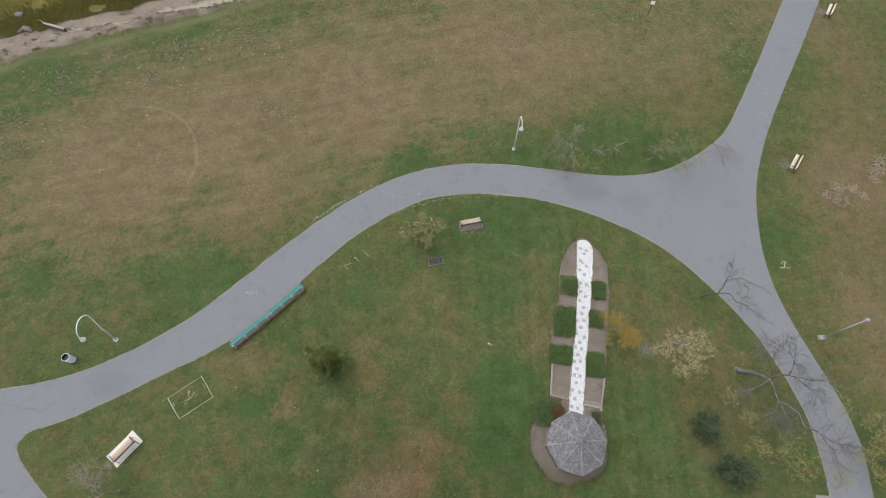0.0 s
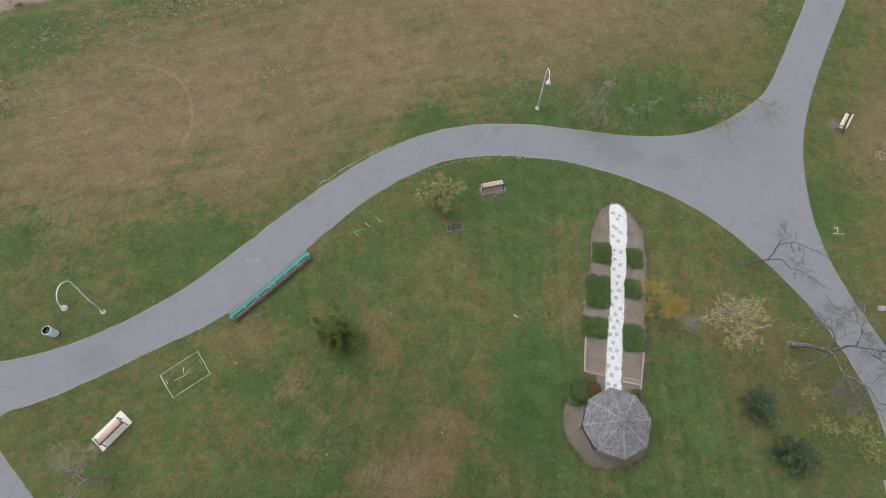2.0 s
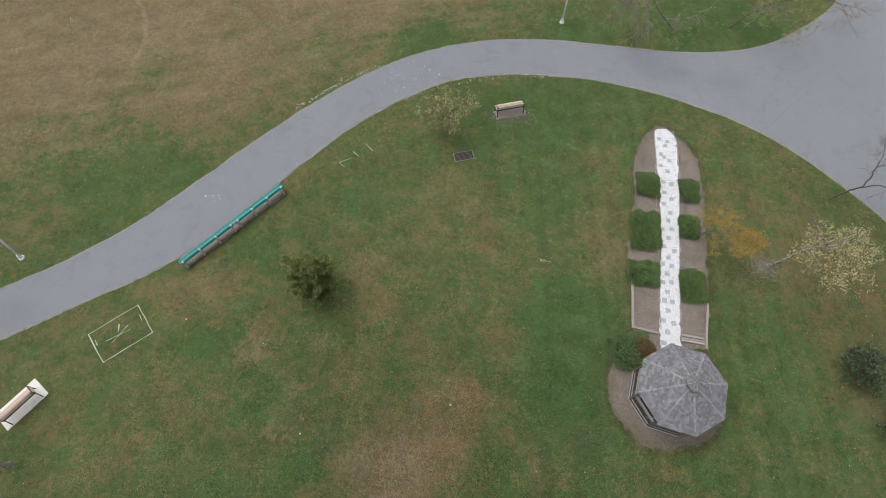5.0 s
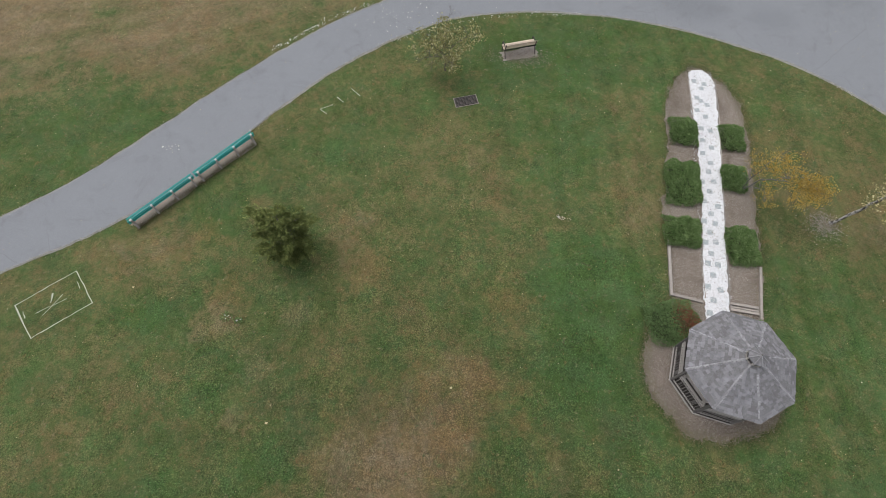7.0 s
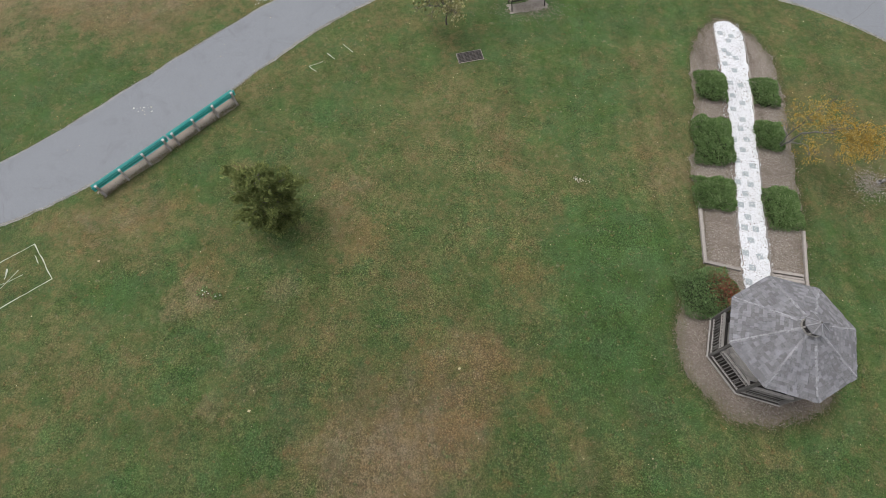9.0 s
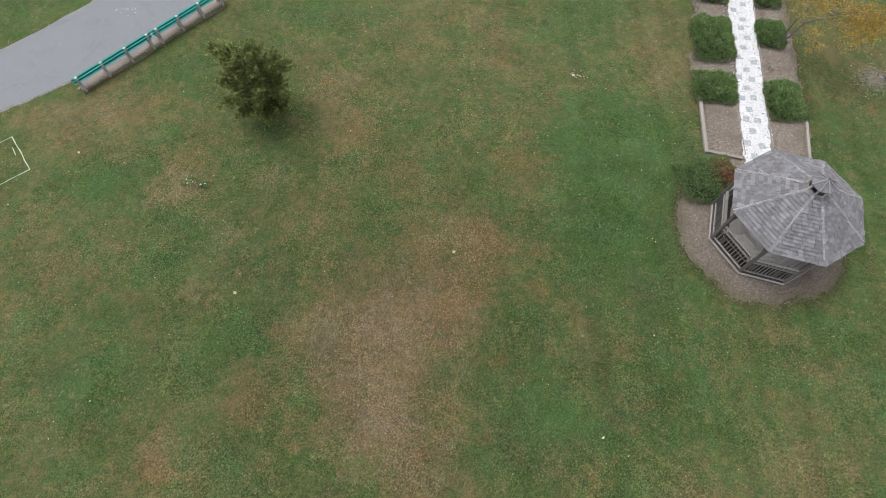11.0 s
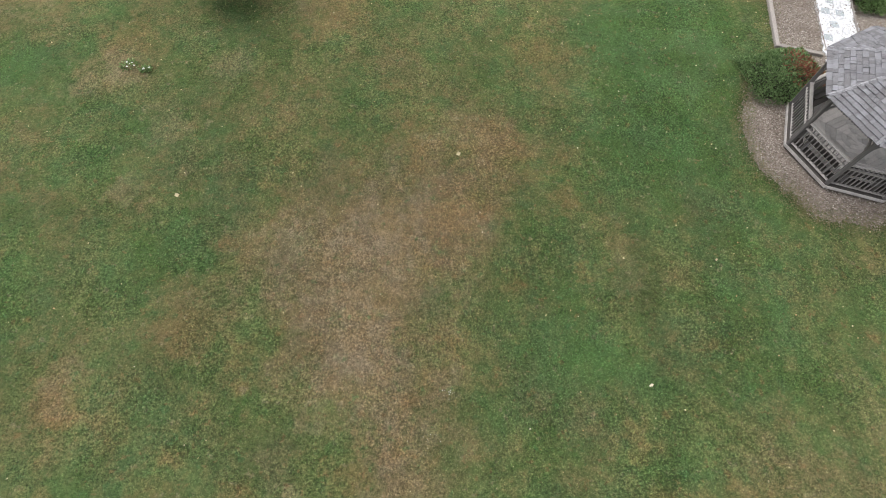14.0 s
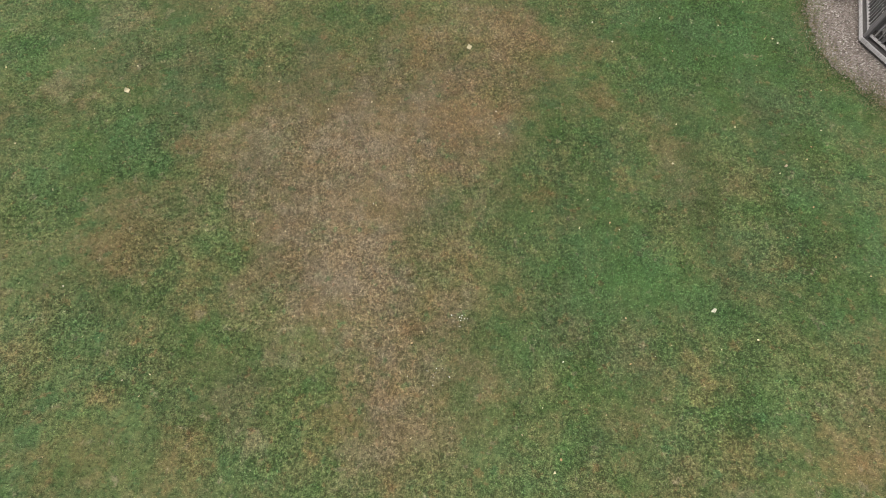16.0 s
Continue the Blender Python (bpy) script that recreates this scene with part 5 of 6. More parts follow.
def drain():
    d = thing("drain_grate", pose(0.56, 15.16, 0, 0, 0, 14), "dark iron drain grate in a concrete surround", "drain")
    part("surround", boxed((1.26, 0.66, 0.06), bevel=0.01, m=pose(0, 0, -0.01)), DIRTY_CONCRETE, d)
    part("well", boxed((1.2, 0.60, 0.03), m=pose(0, 0, 0.01)), IRON, d)
    for n in range(4):
        bm = bmesh.new()
        for i in range(7):
            box(bm, (0.27, 0.022, 0.03), m=pose(0, (i - 3) * 0.085, 0))
        for s in (-0.13, 0, 0.13):
            box(bm, (0.024, 0.58, 0.034), m=pose(s, 0, 0.003))
        part("grate", bm, IRON_WORN, d).matrix_local = pose((n - 1.5) * 0.3, 0, 0.04)


IRON_WORN = plain_material("worn_iron", (0.13, 0.115, 0.105), (0.08, 0.072, 0.066), 10.0, 0.7, 0.2)
drain()


def marking(name, lines, label):
    ob = thing(name, pose(0, 0, 0), label, "lawn marking")
    rng = random.Random(3)
    for a, b, w in lines:
        a, b = Vector((*a, 0)), Vector((*b, 0))
        n = max(3, int((b - a).length / 0.25))
        side = (b - a).normalized().cross(Vector((0, 0, 1)))
        left, right = [], []
        for i in range(n + 1):
            p = a + (b - a) * (i / n) + side * rng.uniform(-0.02, 0.02)
            ww = w * rng.uniform(0.25, 0.8) / 2
            left.append((p + side * ww)[:2])
            right.append((p - side * ww)[:2])
        part("line", slab(bmesh.new(), left + right[::-1], 0.0, 0.010), CHALK, ob)
    return ob


marking("lawn_marking", [((-17.21, 4.85), (-15.97, 3.35), 0.075), ((-15.97, 3.35), (-18.16, 1.66), 0.05), ((-18.16, 1.66), (-19.42, 3.13), 0.08), ((-19.42, 3.13), (-17.21, 4.85), 0.045),
                         ((-17.9, 3.75), (-17.85, 3.3), 0.09), ((-18.95, 2.85), (-18.75, 2.55), 0.06), ((-17.0, 4.35), (-16.75, 4.0), 0.05), ((-18.35, 2.8), (-17.2, 3.5), 0.035), ((-18.0, 2.7), (-17.45, 3.7), 0.035)],
        "white painted rectangle with small marks on the grass")
marking("lawn_marking", [((-7.2, 14.45), (-6.55, 14.75), 0.03), ((-7.2, 14.45), (-6.8, 14.15), 0.05), ((-6.4, 15.3), (-6.0, 14.95), 0.06), ((-5.72, 15.95), (-5.15, 15.4), 0.04)],
        "broken white paint marks on the grass")
marking("lawn_marking", [((29.79, 15.51), (30.62, 15.51), 0.1), ((30.17, 15.59), (30.22, 16.02), 0.1), ((29.97, 15.91), (30.15, 16.08), 0.07), ((30.15, 16.08), (30.3, 16.09), 0.08), ((30.3, 16.09), (30.41, 15.87), 0.06)],
        "white hooked mark painted on the grass")
pad("concrete_slab", pose(28.75, -2.7, 0, 0, 0, -3), (1.2, 1.4, 0.04), CONCRETE, "grey concrete slab beside the path", 0.02, 12)

# ---- trees and shrubs ----


def evergreen(name, base, height, radius, label, leaf, seed, clumps=330, per=16, size=0.26, top=0.5, low=0.16, extra=()):
    """A bush of fan-shaped sprays on whorled branches, ragged in outline, with gaps between the branches."""
    rng = random.Random(seed)
    ob = thing(name, pose(*base, 0), label, "evergreen shrub")
    wood, sprays = bmesh.new(), []
    tube(wood, [(0, 0, -0.05), (0.02, 0.03, height * 0.5), (0, 0, height * 0.95)], [0.08, 0.05, 0.012], 8)
    arms = []
    count = 46
    for i in range(count):
        f = (i + rng.random()) / count
        z = low * height + (0.96 - low) * height * f
        a = i * 2.4 + rng.uniform(-0.5, 0.5)
        reach = radius * (1 - f) ** top * (1 - 0.25 * max(0, 0.2 - f) / 0.2) * rng.uniform(0.62, 1.25)
        tip = Vector((math.cos(a) * reach, math.sin(a) * reach, z + reach * rng.uniform(0.0, 0.4)))
        mid = Vector((tip.x * 0.5, tip.y * 0.5, z + reach * 0.1))
        tube(wood, [(0, 0, z), mid, tip], [0.02, 0.013, 0.005], 4, caps=False)
        arms.append((Vector((0, 0, z)), mid, tip, reach))
    for x, y, z, zb in extra:
        arms.append((Vector((0, 0, zb)), Vector((x * 0.5, y * 0.5, (z + zb) / 2 + 0.05)), Vector((x, y, z)), radius * 1.7))
        tube(wood, arms[-1][:3], [0.028, 0.018, 0.006], 5, caps=False)
    weights = [arm[3] + 0.15 for arm in arms]
    for _ in range(clumps):
        a, m, t, reach = rng.choices(arms, weights)[0]
        f = rng.uniform(0.25, 1.0) ** 0.7
        p = a.lerp(m, f * 2) if f < 0.5 else m.lerp(t, f * 2 - 1)
        p = p + Vector((rng.gauss(0, 0.12), rng.gauss(0, 0.12), rng.gauss(0, 0.07)))
        out_way = (Vector((t.x, t.y, 0)).normalized() + toward(rng) * 0.7 + Vector((0, 0, 0.25))).normalized()
        across = out_way.cross(toward(rng)).normalized()
        for j in range(per):
            w = rng.uniform(-1, 1)
            d = out_way + across * w * 0.9 + toward(rng) * 0.25
            q = p + out_way * size * rng.uniform(-0.5, 0.7) + across * w * size * 0.35
            if q.z > 0.04:
                sprays.append((q, d, size * rng.uniform(0.16, 0.28), size * rng.uniform(0.35, 0.65), rng.uniform(0, 3)))
    part("trunk", wood, DARK_BARK, ob)
    part("crown", leaf_mesh(sprays), leaf, ob)
    return ob


def limb_tree(name, base, limbs, label, bark, seed, clumps=(), leaf=None, size=0.07, twigs=5, twig_len=0.7, droop=0.0, twig_bark=None, thin=0.010):
    """A tree with its trunk and limbs along the given lines (x, y, z from the ground, and a start and end radius), side twigs along
    the limbs, and leaves in loose clumps (x, y, z, radius, count)."""
    rng = random.Random(seed)
    ob = thing(name, pose(*base, 0), label, "tree")
    foot = Vector((*base, 0))
    wood, fine = bmesh.new(), bmesh.new()

    def twig(p, d, length, r, level):
        pts = [p.copy()]
        for _ in range(4):
            d = (d + toward(rng) * 0.38 + Vector((0, 0, -droop))).normalized()
            p = p + d * (length / 4)
            p.z = max(p.z, 0.1)
            pts.append(p.copy())
        tube(fine, pts, [r, r * 0.85, r * 0.7, r * 0.55, r * 0.4], 3, caps=False)
        if level < 2:
            for _ in range(3):
                i = rng.randint(1, 3)
                twig(pts[i], (d + toward(rng) * 0.9).normalized(), length * rng.uniform(0.5, 0.75), r * 0.72, level + 1)

    for n, (r0, r1, *line) in enumerate(limbs):
        pts = [p - foot for p in spline(line, 4)]
        k = len(pts) - 1
        pts = [p + toward(rng) * 0.035 * (0 < i < k) for i, p in enumerate(pts)]
        tube(wood, pts, [(r0 + (r1 - r0) * i / k) * rng.uniform(0.86, 1.12) for i in range(k + 1)], 9 if r0 > 0.08 else 6)
        if n == 0:
            tube(wood, [(0, 0, -0.05), (0, 0, 0.04), pts[1] * 0.5], [r0 * 1.45, r0 * 1.3, r0 * 1.03], 10)
            continue
        for _ in range(twigs):
            i = rng.randint(max(1, k // 4), k - 1)
            way = (pts[min(i + 1, k)] - pts[i - 1]).normalized()
            twig(pts[i], (way * 0.7 + toward(rng)).normalized(), twig_len * rng.uniform(0.5, 1.2), max(thin, r1 * 0.7), 0)
        twig(pts[-1], (pts[-1] - pts[-2]).normalized(), twig_len, max(thin, r1 * 0.7), 0)
    part("trunk", wood, bark, ob, smooth=True)
    tagged(part("twigs", fine, twig_bark or bark, ob), kind="stuff")
    leaves = []
    for x, y, z, r, count in clumps:
        c = Vector((x, y, z)) - foot
        for _ in range(max(1, count // 9)):
            q = c + toward(rng) * r * rng.random() ** 0.45
            for _ in range(9):
                p = q + toward(rng) * rng.uniform(0.02, 0.22)
                if p.z > 0.1:
                    leaves.append((p, toward(rng) + Vector((0, 0, -0.2)), size * rng.uniform(0.5, 0.9), size * rng.uniform(0.8, 1.4), rng.uniform(0, 3)))
    if leaves:
        part("crown", leaf_mesh(leaves), leaf, ob)
    return ob


TAN_BARK = plain_material("tan_bark", (0.36, 0.315, 0.26), (0.16, 0.135, 0.11), 12.0, 0.9)
OLIVE_CREAM_LEAF = leaf_material("olive_cream_leaf", [(0.13, 0.13, 0.045), (0.27, 0.25, 0.10), (0.50, 0.46, 0.28)])
evergreen("evergreen_bush", (-7.25, 6.1), 3.4, 1.27, "dense olive-green evergreen bush with one long side branch on the lawn", SPRUCE_LEAF, 31, 2100, 20, 0.17, top=0.36, low=0.18,
          extra=((-1.35, 0.45, 3.0, 2.2), (1.15, 0.25, 2.6, 1.8), (-0.75, 0.1, 3.3, 2.5), (1.0, -0.45, 1.2, 0.8), (-1.25, -0.5, 1.2, 0.8), (0.2, -0.8, 1.0, 0.7), (-0.7, -0.75, 0.9, 0.6), (0.75, -0.6, 0.9, 0.6), (-1.2, -0.1, 1.9, 1.2)))
evergreen("evergreen_bush", (20.95, 2.4), 1.8, 1.25, "dusky grey-green evergreen bush, loose in outline", DUSKY_LEAF, 32, 420, 18, 0.24)
evergreen("evergreen_bush", (22.35, -0.8), 2.3, 1.3, "dusky grey-green evergreen bush, dense and rounded", DUSKY_LEAF, 33, 760, 18, 0.24)

limb_tree("golden_tree", (13.97, 9.86), [
    (0.035, 0.025, (13.97, 9.86, 0), (13.98, 9.62, 0.8), (14.01, 9.49, 1.5), (14.25, 9.19, 2.0), (14.7, 8.9, 2.3)),
    (0.03, 0.014, (13.97, 9.86, 0.02), (13.90, 9.80, 0.9), (13.99, 9.80, 1.8), (14.45, 10.1, 2.5)),
    (0.02, 0.01, (14.25, 9.19, 2.0), (14.9, 9.1, 2.4), (15.5, 8.8, 2.6)),
    (0.018, 0.01, (13.98, 9.62, 0.8), (14.05, 9.0, 1.5), (13.9, 8.4, 1.8)),
], "small leaning multi-stemmed tree with golden autumn leaves", TWIG_BARK, 41,
    [(14.35, 9.7, 1.9, 1.1, 520), (15.7, 8.35, 2.5, 0.72, 2000), (15.2, 8.95, 2.45, 0.7, 800), (14.7, 9.6, 2.5, 0.75, 620), (14.0, 8.4, 1.7, 0.6, 220), (14.1, 10.1, 2.2, 0.8, 420), (15.0, 8.0, 2.2, 0.45, 320)], GOLD_LEAF, 0.066, 4, 0.5)
limb_tree("birch_tree", (17.86, 8.14), [
    (0.075, 0.04, (17.86, 8.14, 0), (18.2, 8.1, 1.2), (18.4, 8.0, 2.6), (18.5, 7.6, 3.8), (18.5, 7.2, 4.9)),
    (0.04, 0.012, (18.3, 8.0, 2.2), (18.9, 8.1, 3.0), (19.5, 8.2, 3.7)),
    (0.04, 0.012, (18.4, 7.9, 2.8), (17.9, 7.2, 3.6), (17.4, 6.5, 4.4)),
    (0.035, 0.012, (18.45, 7.8, 3.4), (19.0, 7.1, 4.2), (19.7, 6.5, 4.8)),
    (0.035, 0.012, (18.5, 7.7, 3.8), (18.1, 8.1, 4.2), (17.8, 8.4, 4.5)),
    (0.03, 0.010, (18.5, 7.5, 4.6), (18.8, 7.4, 4.8), (19.1, 7.4, 5.0)),
], "birch with pale trunk and thinning cream leaves", BIRCH_BARK, 42,
    [(18.4, 7.0, 4.0, 1.4, 640), (19.6, 7.9, 3.9, 0.8, 520), (17.3, 7.2, 3.7, 0.7, 260), (19.4, 6.0, 4.0, 0.9, 460), (18.2, 8.1, 4.2, 0.7, 260), (18.7, 7.0, 4.9, 0.9, 320), (20.3, 7.2, 4.0, 0.7, 300), (20.3, 8.3, 4.0, 0.5, 160), (18.2, 5.7, 3.9, 0.6, 220)], CREAM_LEAF, 0.078, 4, 0.6, thin=0.010, twig_bark=TWIG_BARK)
limb_tree("young_tree", (22.48, 12.62), [
    (0.055, 0.045, (22.48, 12.62, 0), (22.77, 12.52, 1.0), (22.99, 12.3, 1.9)),
    (0.045, 0.012, (22.99, 12.3, 1.9), (23.3, 12.73, 2.4), (23.35, 13.01, 2.8), (24.07, 13.08, 3.2), (24.69, 12.83, 3.4), (25.68, 12.25, 3.5)),
    (0.022, 0.01, (23.35, 13.01, 2.8), (23.6, 13.47, 3.1), (23.79, 14.15, 3.4)),
    (0.042, 0.012, (22.99, 12.3, 1.9), (23.7, 12.12, 2.4), (23.75, 11.39, 2.8), (24.35, 10.99, 3.1), (24.66, 10.51, 3.3), (25.15, 9.9, 3.4)),
    (0.02, 0.01, (24.0, 11.2, 2.9), (24.4, 11.7, 3.2), (24.6, 12.2, 3.5)),
], "nearly bare young tree leaning over the path", DARK_BARK, 43,
    [(25.5, 12.2, 3.4, 0.5, 60), (24.6, 12.9, 3.3, 0.6, 60), (24.8, 11.4, 3.2, 0.7, 90)], YELLOW_GREEN_LEAF, 0.075, 9, 0.8)
LARGE_TRUNK = [
    (0.185, 0.085, (24.41, 6.68, 0), (24.72, 6.26, 1.3), (24.92, 5.72, 2.4), (25.03, 5.33, 3.0)),
    (0.072, 0.020, (25.03, 5.33, 3.0), (24.85, 4.66, 3.4), (24.71, 3.9, 3.8), (25.17, 3.33, 4.3), (25.33, 2.79, 4.8), (25.19, 2.03, 5.2), (25.77, 1.63, 5.6), (25.76, 0.96, 6.0), (25.98, 0.45, 6.3), (25.72, -0.6, 6.6)),
    (0.04, 0.012, (25.77, 1.63, 5.6), (26.17, 1.03, 6.1), (26.71, 0.82, 6.5)),
    (0.05, 0.012, (24.71, 3.9, 3.8), (24.31, 3.24, 3.9), (23.41, 2.74, 3.8)),
    (0.05, 0.012, (24.71, 3.9, 3.8), (24.84, 2.75, 4.1), (24.81, 2.0, 4.3)),
]
LARGE_LIMBS = [
    (0.075, 0.018, (25.09, 5.5, 3.0), (25.3, 5.59, 4.0), (25.86, 5.38, 4.6), (26.51, 5.13, 5.0), (27.15, 4.97, 5.4), (27.47, 4.35, 5.8), (27.58, 3.68, 6.0)),
    (0.05, 0.014, (25.86, 5.38, 4.6), (26.2, 4.41, 5.2), (26.41, 3.82, 5.5)),
    (0.06, 0.014, (25.56, 5.56, 4.4), (25.61, 6.14, 5.0), (25.65, 6.83, 5.4), (25.9, 7.85, 5.6)),
    (0.03, 0.010, (25.58, 6.48, 5.2), (24.85, 7.19, 5.4), (24.16, 7.53, 5.4)),
    (0.05, 0.012, (25.09, 5.5, 3.0), (24.82, 6.25, 3.8), (24.27, 6.78, 4.2), (23.46, 7.19, 4.4)),
    (0.05, 0.012, (24.95, 5.5, 2.7), (24.21, 5.0, 2.9), (23.52, 4.72, 2.8), (22.56, 4.44, 2.6)),
]
limb_tree("large_tree", (24.41, 6.68), LARGE_TRUNK + LARGE_LIMBS, "large grey tree, nearly bare, with a few yellow leaves", GREY_BARK, 44,
          [(22.24, 4.3, 2.7, 0.8, 420), (22.56, 2.73, 3.6, 0.7, 380), (22.7, 0.82, 4.0, 0.9, 460), (23.81, 0.48, 4.5, 1.0, 500), (24.5, -0.6, 5.0, 0.9, 400), (25.4, 0.0, 5.0, 0.8, 240),
           (25.92, -0.99, 6.0, 0.8, 480), (28.0, 3.14, 5.6, 0.7, 240), (24.5, 1.2, 4.5, 0.8, 300), (23.0, 6.4, 4.0, 0.9, 90), (27.0, 0.4, 6.0, 0.8, 260)], YELLOW_GREEN_LEAF, 0.075, 18, 1.2, twig_bark=TWIG_BARK, thin=0.013)
limb_tree("yellow_tree", (33.6, 0.4), [
    (0.09, 0.05, (33.6, 0.4, 0), (33.5, 0.6, 1.2), (33.2, 0.9, 2.2)),
    (0.05, 0.012, (33.2, 0.9, 2.2), (32.6, 1.8, 2.7), (32.0, 2.8, 2.8)),
    (0.05, 0.012, (33.2, 0.9, 2.2), (32.2, 0.9, 2.6), (31.0, 0.8, 2.7)),
    (0.05, 0.012, (33.3, 0.8, 2.0), (32.6, -0.1, 2.4), (31.6, -0.7, 2.6)),
    (0.05, 0.012, (33.2, 0.9, 2.2), (33.9, 1.2, 3.0), (34.6, 1.4, 3.6)),
], "tree with yellow autumn leaves beside the path", GREY_BARK, 45,
    [(31.9, 2.8, 2.7, 0.8, 420), (32.0, 1.4, 2.7, 0.9, 620), (31.0, 0.7, 2.6, 0.8, 380), (31.5, -0.5, 2.6, 0.8, 420), (33.2, 0.9, 3.2, 1.1, 600), (34.3, 1.4, 3.6, 0.9, 350)], YELLOW_GREEN_LEAF, 0.10, 7, 0.9)
limb_tree("slender_tree", (19.35, 26.7), [
    (0.055, 0.022, (19.35, 26.7, 0), (20.28, 26.87, 1.0), (21.6, 26.98, 1.9), (23.25, 26.86, 2.4), (24.39, 26.29, 2.7), (25.01, 25.74, 2.9)),
    (0.018, 0.008, (25.01, 25.74, 2.9), (25.1, 25.0, 2.9), (25.17, 24.28, 2.8)),
    (0.018, 0.008, (25.01, 25.74, 2.9), (25.6, 25.4, 3.0), (26.28, 25.07, 3.0)),
    (0.02, 0.008, (21.6, 26.98, 1.9), (20.53, 25.95, 2.1), (19.83, 25.18, 2.0)),
    (0.02, 0.008, (21.6, 26.98, 1.9), (21.9, 24.92, 2.2), (22.16, 23.79, 2.2)),
], "slender leaning tree with few leaves beside the path", DARK_BARK, 46,
    [(21.4, 26.4, 2.1, 1.0, 420), (21.97, 23.9, 2.2, 0.7, 320), (25.69, 25.25, 2.9, 0.7, 120), (23.65, 25.07, 2.3, 1.0, 330), (20.6, 25.6, 2.0, 0.7, 200), (22.9, 26.5, 2.4, 0.8, 260)], YELLOW_GREEN_LEAF, 0.08, 10, 0.9, twig_bark=TAN_BARK, thin=0.012)
limb_tree("twiggy_tree", (15.33, 26.5), [
    (0.06, 0.03, (15.33, 26.5, 0), (14.4, 26.4, 0.9), (13.57, 26.56, 1.8), (13.0, 26.74, 2.5), (12.25, 26.44, 2.9), (11.73, 25.64, 3.0)),
    (0.025, 0.008, (11.9, 25.9, 3.0), (11.2, 25.4, 2.7), (10.32, 24.83, 2.2)),
    (0.025, 0.008, (11.73, 25.64, 3.0), (11.7, 24.6, 2.6), (11.66, 23.31, 2.0)),
    (0.025, 0.008, (11.9, 26.0, 3.0), (11.4, 26.0, 3.1), (10.96, 25.83, 2.8)),
    (0.025, 0.008, (12.0, 26.2, 3.0), (12.3, 25.0, 2.8), (12.34, 23.75, 2.2)),
    (0.02, 0.008, (14.4, 26.4, 0.9), (15.6, 26.3, 1.0), (17.0, 26.8, 1.2)),
    (0.02, 0.008, (12.25, 26.44, 2.9), (12.5, 26.8, 3.1), (12.7, 27.0, 3.3)),
], "low weeping grey tree, nearly bare", GREY_BARK, 47, [(11.7, 24.2, 2.2, 0.8, 160), (13.6, 24.6, 1.4, 1.2, 320), (12.3, 24.9, 2.0, 1.2, 200), (15.2, 24.9, 1.0, 1.0, 180)], YELLOW_GREEN_LEAF, 0.07, 17, 0.85, droop=0.16, twig_bark=TAN_BARK, thin=0.011)
limb_tree("small_tree", (-0.6, 17.3), [
    (0.04, 0.03, (-0.6, 17.3, 0), (-0.6, 17.2, 0.6), (-0.6, 17.1, 1.1)),
    (0.03, 0.010, (-0.6, 17.1, 1.1), (-1.2, 17.2, 1.8), (-2.0, 17.3, 2.3)),
    (0.03, 0.010, (-0.6, 17.1, 1.1), (-0.1, 17.2, 1.9), (0.7, 17.4, 2.4)),
    (0.03, 0.010, (-0.6, 17.1, 1.0), (-0.5, 16.5, 1.7), (-0.3, 15.8, 2.1)),
    (0.03, 0.010, (-0.6, 17.1, 1.1), (-0.7, 17.4, 2.0), (-0.5, 17.8, 2.9)),
    (0.025, 0.010, (-0.6, 17.1, 1.1), (-1.1, 16.6, 1.7), (-1.6, 16.2, 2.0)),
], "small spreading tree with sparse yellow-green leaves", DARK_BARK, 48,
    [(-0.6, 16.9, 2.2, 1.1, 900), (-1.7, 17.1, 2.1, 0.8, 300), (0.6, 17.3, 2.3, 0.8, 420), (-0.3, 16.0, 2.0, 0.6, 300), (-0.5, 17.6, 2.7, 0.7, 260)], OLIVE_CREAM_LEAF, 0.11, 5, 0.6)
limb_tree("bare_tree", (-21.26, -3.37), [
    (0.105, 0.06, (-21.26, -3.37, 0), (-21.21, -3.46, 1.2), (-21.12, -3.54, 2.1)),
    (0.065, 0.03, (-21.12, -3.54, 2.1), (-21.26, -3.79, 2.4), (-21.34, -4.19, 2.5), (-21.71, -4.69, 2.6), (-21.9, -5.3, 2.7)),
    (0.06, 0.022, (-21.12, -3.54, 2.0), (-21.43, -3.29, 2.5), (-21.59, -3.02, 2.6), (-21.94, -2.97, 2.7)),
    (0.035, 0.014, (-21.55, -3.1, 2.6), (-21.5, -2.8, 2.7), (-21.45, -2.5, 2.8)),
    (0.022, 0.010, (-21.94, -2.97, 2.7), (-22.5, -2.6, 2.7), (-23.3, -2.3, 2.6)),
    (0.022, 0.010, (-21.6, -2.9, 2.7), (-22.2, -2.3, 2.7), (-22.7, -1.8, 2.6)),
    (0.022, 0.010, (-21.45, -2.5, 2.8), (-21.3, -2.1, 2.7), (-21.2, -1.7, 2.6)),
], "small bare tan-grey tree with a crooked limb on the lawn", TAN_BARK, 49, twigs=11, twig_len=0.8)


